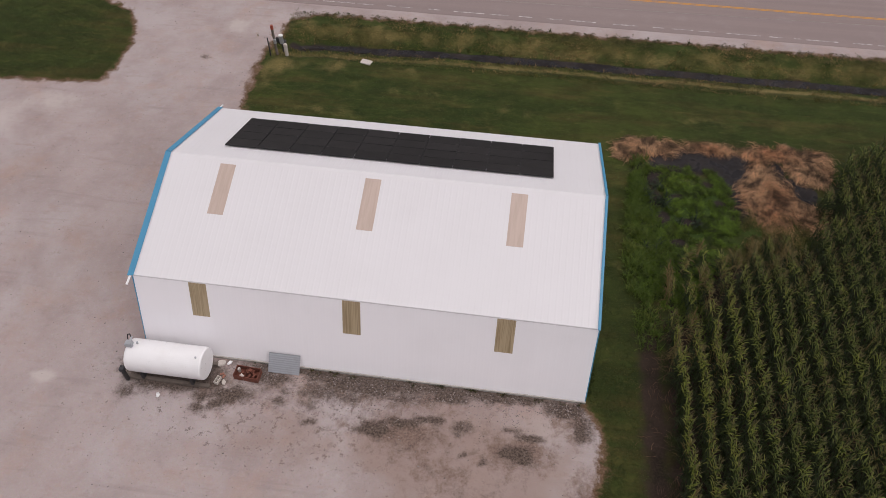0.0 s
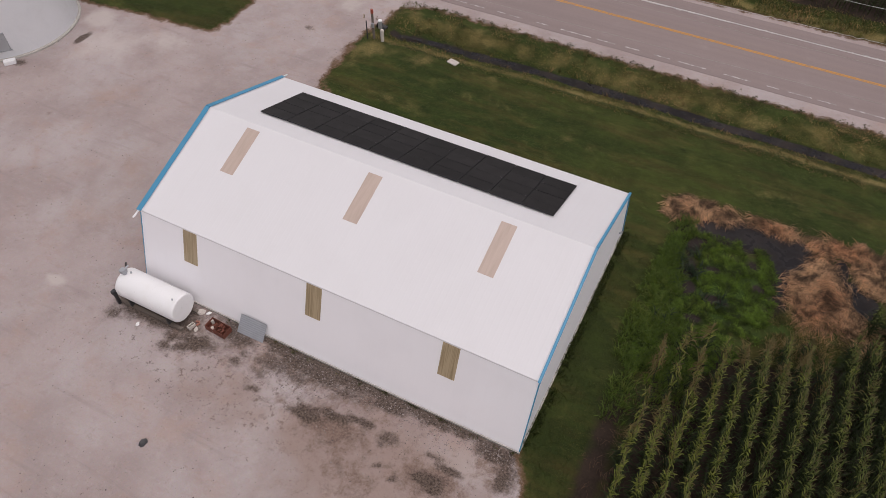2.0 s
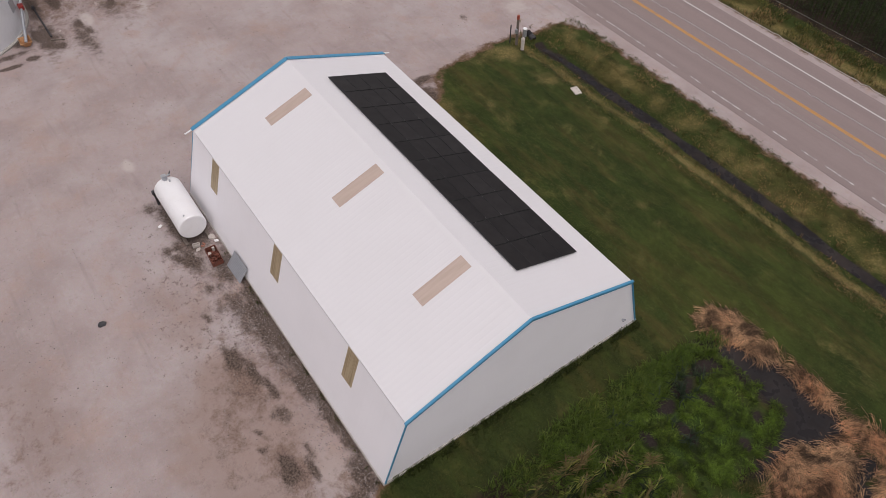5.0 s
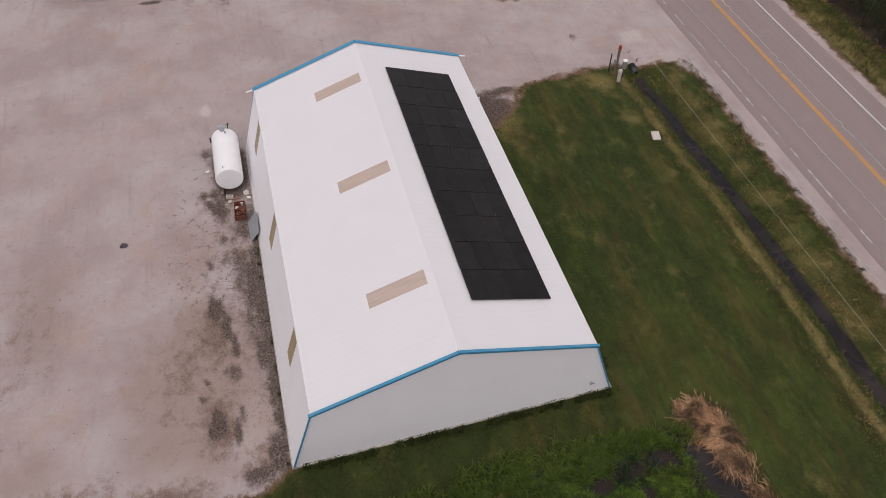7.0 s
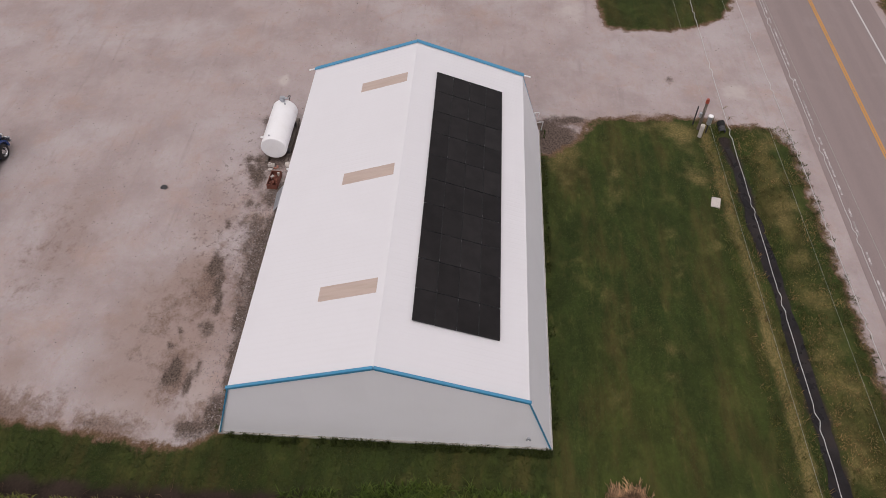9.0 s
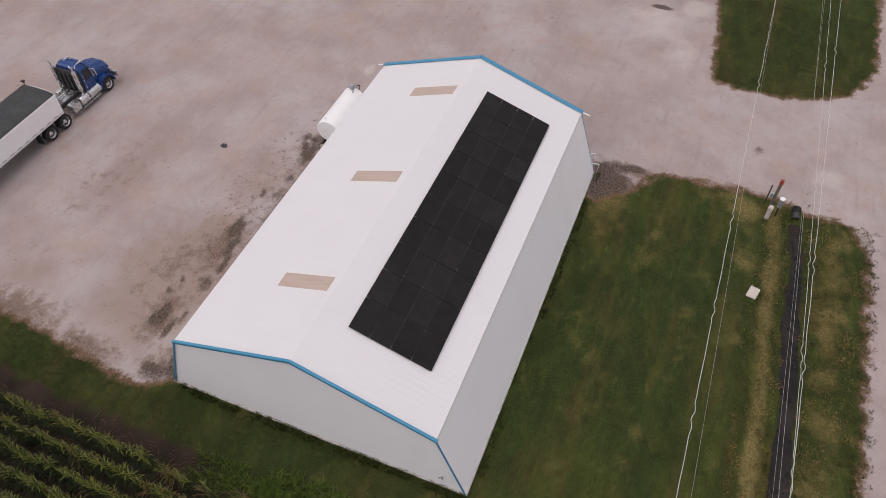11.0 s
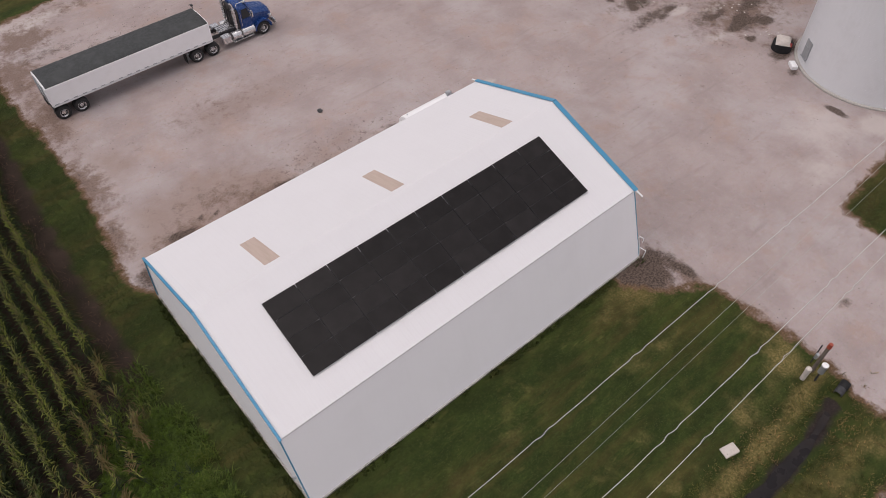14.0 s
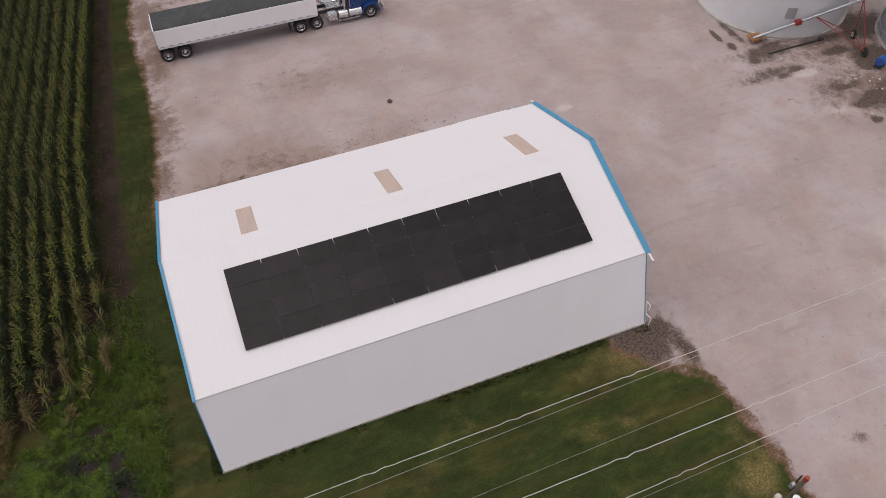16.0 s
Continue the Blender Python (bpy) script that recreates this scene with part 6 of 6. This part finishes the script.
def blades(pts, per, height, spread, width, lean, seed):
    """Grass-like blades, two quads each, in tufts round the points (n, 3)."""
    g = np.random.default_rng(seed)
    p = np.repeat(np.asarray(pts, float), per, 0)
    n_ = len(p)
    ang = g.uniform(0, math.tau, n_)
    out = np.stack([np.cos(ang), np.sin(ang), np.zeros(n_)], 1)
    side = np.stack([-out[:, 1], out[:, 0], np.zeros(n_)], 1)
    h = height * g.uniform(0.55, 1.2, n_)[:, None]
    p = p + out * (g.uniform(0, spread, n_)[:, None]) + side * (g.uniform(-spread, spread, n_)[:, None] * 0.5)
    ln = lean * g.uniform(0.2, 1.3, n_)[:, None]
    w = width * g.uniform(0.6, 1.2, n_)[:, None]
    up = np.array([0, 0, 1.0])
    m1 = p + out * h * ln * 0.35 + up * h * 0.62
    m2 = p + out * h * ln + up * h * (1.0 - 0.35 * ln)
    v = np.stack([p - side * w / 2, p + side * w / 2, m1 - side * w * 0.42, m1 + side * w * 0.42, m2 - side * w * 0.08, m2 + side * w * 0.08], 1).reshape(-1, 3)
    b = (np.arange(n_) * 6)[:, None]
    f = np.concatenate([b + np.array([[0, 1, 3, 2]]), b + np.array([[2, 3, 5, 4]])], 1).reshape(-1, 4)
    return v, f


def stuff(name, chunks, mats, label, category, idx=None):
    vs, fs, ms, off = [], [], [], 0
    for i, (v, f) in enumerate(chunks):
        vs.append(v), fs.append(f + off), ms.append(np.full(len(f), idx[i] if idx else 0))
        off += len(v)
    return tagged(raw(name, np.concatenate(vs), np.concatenate(fs), mats, index=np.concatenate(ms)), label, category, kind="stuff")


def ground_z(x, y):
    x, y = np.asarray(x), np.asarray(y)
    f = np.abs(y - ditch_y(x))
    return -np.clip((x + 1.2) / 1.6, 0, 1) * 0.62 * np.clip(1 - (f / 2.1) ** 1.6, 0, 1)


def scatter(count, x0, x1, y0, y1, keep=None, z=None):
    p = np.column_stack([rng.uniform(x0, x1, count), rng.uniform(y0, y1, count)])
    if keep is not None:
        p = p[keep(p)]
    zz = ground_z(p[:, 0], p[:, 1]) if z is None else np.full(len(p), z)
    return np.column_stack([p, zz])


def patchy(p, s, cut, k=0.0):
    return np.array([noise.noise((x * s, y * s, k)) for x, y in p]) > cut


# corn: a few plants, repeated along the rows with their own turn and height
def corn_plant(seed, leaves=14, tassel=True):
    g = np.random.default_rng(seed)
    V, F, K = [], [], []

    def quad_strip(pts, kind):
        b = len(V)
        for a, c in pts:
            V.append(a), V.append(c)
        for i in range(len(pts) - 1):
            F.append((b + 2 * i, b + 2 * i + 1, b + 2 * i + 3, b + 2 * i + 2)), K.append(kind)

    H = 2.15
    for q in (0, math.pi / 2):
        d = np.array([math.cos(q), math.sin(q), 0]) * 0.014
        quad_strip([(np.array([0, 0, z]) - d, np.array([0, 0, z]) + d) for z in (0, H)], 0)
    base = g.uniform(0, math.tau)
    for i in range(leaves):
        z0 = 0.35 + (H - 0.45) * i / (leaves - 1)
        a = base + math.pi * i + g.uniform(-0.55, 0.55)
        o = np.array([math.cos(a), math.sin(a), 0])
        s = np.array([-o[1], o[0], 0])
        L = g.uniform(0.46, 0.70) * (1.0 - 0.35 * max(0, i / (leaves - 1) - 0.55) / 0.45)
        rise = g.uniform(0.40, 0.66)
        droop = g.uniform(0.0, 0.35)
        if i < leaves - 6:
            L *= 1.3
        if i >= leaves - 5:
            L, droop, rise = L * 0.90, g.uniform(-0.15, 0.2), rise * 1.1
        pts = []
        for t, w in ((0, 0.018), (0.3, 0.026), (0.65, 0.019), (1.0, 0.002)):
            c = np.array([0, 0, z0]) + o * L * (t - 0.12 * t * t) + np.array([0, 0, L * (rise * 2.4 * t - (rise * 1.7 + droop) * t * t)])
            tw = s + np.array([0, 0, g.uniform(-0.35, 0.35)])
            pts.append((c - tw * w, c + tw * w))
        # kind 3 is the lit top leaf colour, kind 0 the shaded lower one
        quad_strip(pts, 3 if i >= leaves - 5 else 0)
    if tassel:
        for i in range(5):
            a = g.uniform(0, math.tau)
            o = np.array([math.cos(a), math.sin(a), 0])
            s = np.array([-o[1], o[0], 0]) * 0.011
            p0, p1 = np.array([0, 0, H - 0.05]), np.array([0, 0, H + g.uniform(0.16, 0.30)]) + o * g.uniform(0.03, 0.2)
            quad_strip([(p0 - s, p0 + s), (p1 - s, p1 + s)], 1)
    return np.array(V), np.array(F), np.array(K)


def corn(name, places, plants, mats, label, dry=None, seed=1, squash=(0.70, 1.1), yellow=None):
    """places (n, 4): x, y, z, height factor. dry: chance of a dry plant, one per place."""
    g = np.random.default_rng(seed)
    which = g.integers(0, len(plants), len(places))
    dead = g.uniform(0, 1, len(places)) < (0 if dry is None else dry)
    V, F, K, off = [], [], [], 0
    for w, (pv, pf, pk) in enumerate(plants):
        for state in (False, True):
            sel = places[(which == w) & (dead == state)]
            if not len(sel):
                continue
            q = g.uniform(0, math.tau, len(sel))
            c, s = np.cos(q)[:, None], np.sin(q)[:, None]
            tx, ty = g.normal(0, 0.03, len(sel))[:, None], g.normal(0, 0.07, len(sel))[:, None]
            wide = g.uniform(0.85, 1.12, len(sel))[:, None]
            h = sel[:, 3][:, None]
            x = (pv[:, 0] * c - pv[:, 1] * s) * wide * squash[0] + pv[:, 2] * tx
            y = (pv[:, 0] * s + pv[:, 1] * c) * wide * squash[1] + pv[:, 2] * ty
            v = np.stack([x + sel[:, :1], y + sel[:, 1:2], pv[:, 2] * h + sel[:, 2:3]], -1).reshape(-1, 3)
            f = (pf[None] + (np.arange(len(sel)) * len(pv))[:, None, None] + off).reshape(-1, 4)
            V.append(v), F.append(f)
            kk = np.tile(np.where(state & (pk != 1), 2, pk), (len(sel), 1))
            if yellow is not None:
                pale = g.uniform(0, 1, len(sel)) < yellow(sel)
                kk = np.where(pale[:, None] & (kk == 3), 4, kk)
            K.append(kk.ravel())
            off += len(v)
    return tagged(raw(name, np.concatenate(V), np.concatenate(F), mats, index=np.concatenate(K)), label, "corn", kind="stuff")


PLANTS = [corn_plant(s) for s in range(7)]
THIN = [corn_plant(20 + s, 6) for s in range(4)]
ROW = 0.91
rows_near, rows_far = [], []
for k in range(54):
    row = 26.28 + k * ROW
    y, x = -58.0, row
    while y < 18.4:
        x = row + 0.08 * min(y + 9.6, 0)
        y += rng.uniform(0.10, 0.17) if (x < 48 and y > -40) else rng.uniform(0.3, 0.5)
        (rows_near if (x < 48 and y > -40) else rows_far).append((x + rng.normal(0, 0.05), y, 0.0, rng.uniform(0.92, 1.14)))
rows_near, rows_far = np.array(rows_near), np.array(rows_far)
d = spans(rows_near[:, :2], CORN_FIELD)
end_n = np.array([noise.noise((x * 1.4, y * 0.7, 9)) for x, y in rows_near[:, :2]])
keep = d > -0.25 + np.where(rows_near[:, 1] > 2.5, end_n * 1.6, 0)
keep &= ~((rows_near[:, 1] > 2.8) & (rows_near[:, 0] < 30) & (d < 2.5) & (rng.uniform(0, 1, len(d)) < 0.45))
rows_near, d, end_n = rows_near[keep], d[keep], end_n[keep]
head = (rows_near[:, 1] > 1.0) & (rows_near[:, 0] < 34)
edge = np.clip(1 - d / 3.2, 0, 1) * head
rows_near[:, 3] *= 1 - 0.38 * np.clip(edge + end_n * 0.2 * head, 0, 1) + 0.06 * end_n
rows_far = rows_far[spans(rows_far[:, :2], CORN_FIELD) > -0.2]
corn("corn_field", rows_near, PLANTS, [M["corn_leaf_shaded"], M["tassel"], M["corn_dry"], M["corn_top_lit"], M["corn_yellow"]], "tall green corn in rows with pale tassels, yellowing at the row ends", dry=0.02 + 0.55 * edge ** 1.3, seed=3,
     yellow=lambda s: np.clip(0.95 * np.exp(-((s[:, 0] - 27.5) / 2.8) ** 2) * np.clip((s[:, 1] + 5) / 7, 0, 1) + 0.8 * np.exp(-((s[:, 0] - 26.2 - 0.08 * np.minimum(s[:, 1] + 9.6, 0)) / 1.9) ** 2) + 0.10, 0, 1))
corn("corn_field_beyond", rows_far, THIN, [M["corn_far"], M["tassel"], M["corn_far"], M["corn_top_lit"]], "tall green corn filling the rest of the field", seed=4)
across = np.array([(x + rng.normal(0, 0.05), y, -0.1, rng.uniform(0.8, 1.0)) for y in np.arange(44.9, 64, 0.76) for x in np.arange(-30, 48, 0.26)])
across[:, 0] += rng.uniform(-0.1, 0.1, len(across))
corn("corn_across_road", across, THIN, [M["corn_far"]] * 4, "dense dark green crop beyond the road", seed=5, squash=(1.1, 1.1))

# wet corner: weeds, reeds and dead grass
bright = scatter(9500, 24.4, 31.2, 4.6, 16.4, lambda p: (spans(p, WEED_BED) > -0.1) & patchy(p, 1.5, -0.14, 2) & patchy(p, 0.6, -0.38, 6) & (blobs(p, [(x, y, q, r, 1.0) for x, y, q, r in HOLES]) < 0.28))
edge_w = scatter(4200, 24.0, 29.5, 2.0, 16.6, lambda p: (np.abs(p[:, 0] - 25.3 - 0.25 * np.clip(9 - p[:, 1], 0, 6)) < 0.5 + 0.12 * (17 - p[:, 1])) & patchy(p, 0.9, -0.15, 5) & (blobs(p, [(x, y, q, r, 1.0) for x, y, q, r in HOLES]) < 0.35) & (rng.uniform(0, 1, len(p)) < (p[:, 1] - 1.5) / 5))
grey_w = scatter(380, 25.0, 28.6, 8.5, 14.5, lambda p: (blobs(p, [(26.0, 13.4, 0.7, 1.9, 1.0), (27.6, 11.4, 1.0, 0.6, 1.0), (26.0, 9.4, 0.8, 0.8, 1.0)]) > 0.4) & patchy(p, 1.6, 0.05, 4))
stuff("wet_corner_weeds", [blades(bright, 8, 0.20, 0.15, 0.034, 1.3, 1), blades(edge_w, 6, 0.42, 0.16, 0.035, 0.9, 2), blades(grey_w, 7, 0.5, 0.16, 0.07, 0.9, 3)],
      [M["weed_bright"], M["weed"], M["bluegreen"]], "lush green weeds growing round the wet corner", "weeds", [0, 1, 2])


DEAD = ([(23.9, 17.6), (25.3, 18.4), (27.7, 18.1), (27.4, 17.5), (25.5, 16.9), (23.9, 16.5)],
        [(27.6, 18.2), (30.7, 18.5), (31.0, 17.9), (29.5, 17.75)],
        [(31.6, 18.2), (33.8, 18.7), (37.0, 18.5), (37.0, 17.3), (36.3, 15.6), (35.5, 15.6), (34.7, 15.9), (34.2, 17.6), (32.5, 17.4)],
        [(31.5, 15.1), (32.1, 16.6), (33.2, 17.1), (34.0, 15.9), (34.4, 14.0), (35.9, 13.3), (35.7, 11.5), (34.9, 11.4), (34.2, 13.2), (33.6, 12.1), (32.1, 12.0), (31.4, 13.0)])


def dead_zone(p):
    depth = np.max([spans(p, q) for q in DEAD], 0)
    rag = np.array([noise.noise((x * 1.9, y * 1.9, 7)) + 0.6 * noise.noise((x * 4.3, y * 4.3, 17)) for x, y in p])
    wet = blobs(p, [(x, y, a, b, 1.0) for x, y, a, b in POOLS])
    return (depth + 0.42 * rag - 0.35 * wet > rng.uniform(-0.25, 0.30, len(p))) & (rag > -0.28)


def litter(pts, per, length, width, seed):
    """Strands that lie over one another, combed by the water in drifts."""
    g = np.random.default_rng(seed)
    drift = np.array([noise.noise((x * 0.45, y * 0.45, 31)) for x, y in pts[:, :2]]) * 4.0
    p = np.repeat(pts, per, 0)
    n_ = len(p)
    a = np.repeat(drift, per) + g.normal(0, 0.4, n_)
    o = np.stack([np.cos(a), np.sin(a), np.zeros(n_)], 1)
    s = np.stack([-o[:, 1], o[:, 0], np.zeros(n_)], 1) * (width * g.uniform(0.5, 1.2, n_))[:, None]
    L = (length * g.uniform(0.5, 1.3, n_))[:, None]
    p = p + g.normal(0, 0.16, (n_, 3)) * np.array([1, 1, 0])
    z0, z1, z2 = (g.uniform(0.02, hi, n_)[:, None] * np.array([[0, 0, 1.0]]) for hi in (0.10, 0.26, 0.16))
    q = [p - o * L / 2 + z0, p + z1 + s * 3, p + o * L / 2 + z2]
    v = np.stack([q[0] - s * 0.5, q[0] + s * 0.5, q[1] - s * 0.5, q[1] + s * 0.5, q[2] - s * 0.15, q[2] + s * 0.15], 1).reshape(-1, 3)
    b = (np.arange(n_) * 6)[:, None]
    return v, np.concatenate([b + np.array([[0, 1, 3, 2]]), b + np.array([[2, 3, 5, 4]])], 1).reshape(-1, 4)


dead = scatter(15000, 23.4, 38.5, 10.8, 19.0, dead_zone)
stuff("dead_grass", [litter(dead, 4, 0.75, 0.026, 4), blades(dead[::4], 4, 0.22, 0.15, 0.014, 1.2, 14)], [M["straw"]], "flattened tan dead grass beside the black water", "dead grass")
crumbs = scatter(2600, 24.2, 26.9, -36, 5.5, lambda p: (np.abs(p[:, 0] - 25.9 - 0.08 * np.minimum(p[:, 1] + 9.6, 0)) < rng.gamma(1.2, 0.3, len(p))) & patchy(p, 0.7, -0.15, 27))
stuff("stalk_litter", [litter(crumbs, 3, 0.40, 0.016, 24)], [M["stalk_litter"]], "reddish-brown dead stalks and leaves along the corn's edge", "dead leaves")

# rough grass on the ditch banks and the road verge
rough = scatter(2600, 30.6, 35.5, 8.2, 13.6, lambda p: (spans(p, [(30.9, 8.6), (30.9, 13.0), (33.5, 12.6), (35.2, 11.4), (33.2, 9.2)]) > 0) & patchy(p, 1.4, -0.2, 15))
stuff("rough_grass_patch", [blades(rough, 6, 0.26, 0.16, 0.02, 1.1, 26)], [M["ditch_grass"]], "rough half-dry grass between the dead grass and the corn", "grass")
bank = scatter(14000, -1.2, 62, 24.2, 30.0, lambda p: (np.abs(p[:, 1] - ditch_y(p[:, 0])) > 0.52) & patchy(p, 0.5, -0.3, 11))
stuff("verge_grass", [blades(bank, 6, 0.10, 0.16, 0.022, 1.3, 6)], [M["ditch_grass"]], "rough half-dry grass on the ditch banks", "grass")
fringe = scatter(3000, -1, 62, 29.6, 30.6, lambda p: patchy(p, 1.8, 0.0, 13) & (rng.uniform(0, 1, len(p)) < np.exp(-((p[:, 1] - 30.0) / 0.3) ** 2)))
fringe2 = scatter(500, -3, 62, 24.9, 27.6, lambda p: (np.abs(np.abs(p[:, 1] - ditch_y(p[:, 0])) - 0.55) < 0.16))
stuff("verge_weeds", [blades(fringe, 6, 0.10, 0.10, 0.028, 1.2, 7), blades(fringe2, 6, 0.3, 0.1, 0.03, 0.7, 17)], [M["shoulder_weed"], M["ditch_grass"]], "low dark weeds along the road shoulder", "weeds", [0, 1])
farv = scatter(5000, -40, 50, 41.0, 44.6, lambda p: patchy(p, 0.5, -0.3, 12), z=-0.2)
stuff("far_verge_grass", [blades(farv, 5, 0.35, 0.2, 0.04, 1.0, 16)], [M["ditch_grass"]], "rough grass between the road and the far crop", "grass")

# weeds at the foot of the walls
foot_s = scatter(260, 5.6, 21.8, -1.65, -1.4, lambda p: patchy(p, 1.3, 0.1, 21))
foot_e = scatter(500, 22.02, 22.35, -0.9, 14.0, lambda p: patchy(p, 0.9, -0.15, 22))
foot_n = scatter(380, -0.2, 22.2, 13.98, 14.35, lambda p: patchy(p, 0.8, -0.15, 23))
stuff("wall_foot_weeds", [blades(foot_s, 6, 0.13, 0.07, 0.025, 0.9, 8), blades(foot_e, 6, 0.22, 0.07, 0.03, 0.8, 9), blades(foot_n, 6, 0.17, 0.08, 0.03, 0.9, 10)],
      [M["shoulder_weed"], M["turf"], M["turf"]], "uneven weeds along the foot of the shed walls", "weeds", [0, 1, 2])

# lawn tufts
def on_lawn(p):
    return (spans(p, YARD) < -0.25) & (spans(p, [(-0.1, -1.5), (22.1, -1.5), (22.1, 14.1), (-0.1, 14.1)]) < 0) & (spans(p, SOIL) < 0) & (spans(p, CORN_FIELD) < -0.4) & (spans(p, POND) < -0.3)


turf = scatter(15000, -1.6, 46, 14.1, 25.0, on_lawn)
turf2 = scatter(9000, 22.0, 25.2, -36, 14, on_lawn)
turf3 = scatter(5000, -24, -12, 19, 29.6, on_lawn)
stuff("lawn_turf", [blades(turf, 4, 0.028, 0.14, 0.03, 1.8, 11), blades(turf2, 4, 0.06, 0.14, 0.03, 1.6, 12), blades(turf3, 4, 0.05, 0.14, 0.03, 1.6, 13)],
      [M["turf"]], "short mown lawn grass", "grass")

# loose stones on the yard
def pebbles(count, zone, smin, smax, seed):
    g = np.random.default_rng(seed)
    p = zone(g, count)
    s = g.uniform(smin, smax, len(p))
    base = np.array([(1, 0, 0), (0, 1, 0), (-1, 0, 0), (0, -1, 0), (0, 0, 0.8)])
    f0 = np.array([(0, 1, 4), (1, 2, 4), (2, 3, 4), (3, 0, 4)])
    v = base[None] * s[:, None, None] * g.uniform(0.6, 1.2, (len(p), 5, 3)) + np.column_stack([p, np.full(len(p), -0.005)])[:, None]
    return v.reshape(-1, 3), (f0[None] + (np.arange(len(p)) * 5)[:, None, None]).reshape(-1, 3)


n = Nodes("loose_stone", 0.9)
n.color(n.mix(n.rand(island=True), (0.07, 0.058, 0.052), (0.29, 0.25, 0.235)))
M["loose_stone"] = n.mat


def wall_strip(g, c):
    return np.column_stack([g.uniform(4, 22, c), -1.55 - np.abs(g.normal(0, 1.1, c))])


def yard_zone(g, c):
    p = np.column_stack([g.uniform(-34, 22, c), g.uniform(-34, 30, c)])
    return p[(spans(p, YARD) > 0.2) & (spans(p, [(-0.1, -1.5), (22.1, -1.5), (22.1, 14.1), (-0.1, 14.1)]) < 0)]


v1, f1 = pebbles(2600, wall_strip, 0.015, 0.04, 1)
v2, f2 = pebbles(5000, yard_zone, 0.015, 0.05, 2)
tagged(raw("loose_stones", np.concatenate([v1, v2]), np.concatenate([f1, f2 + len(v1)]), [M["loose_stone"]]), "small loose stones scattered over the gravel", "gravel", kind="stuff")
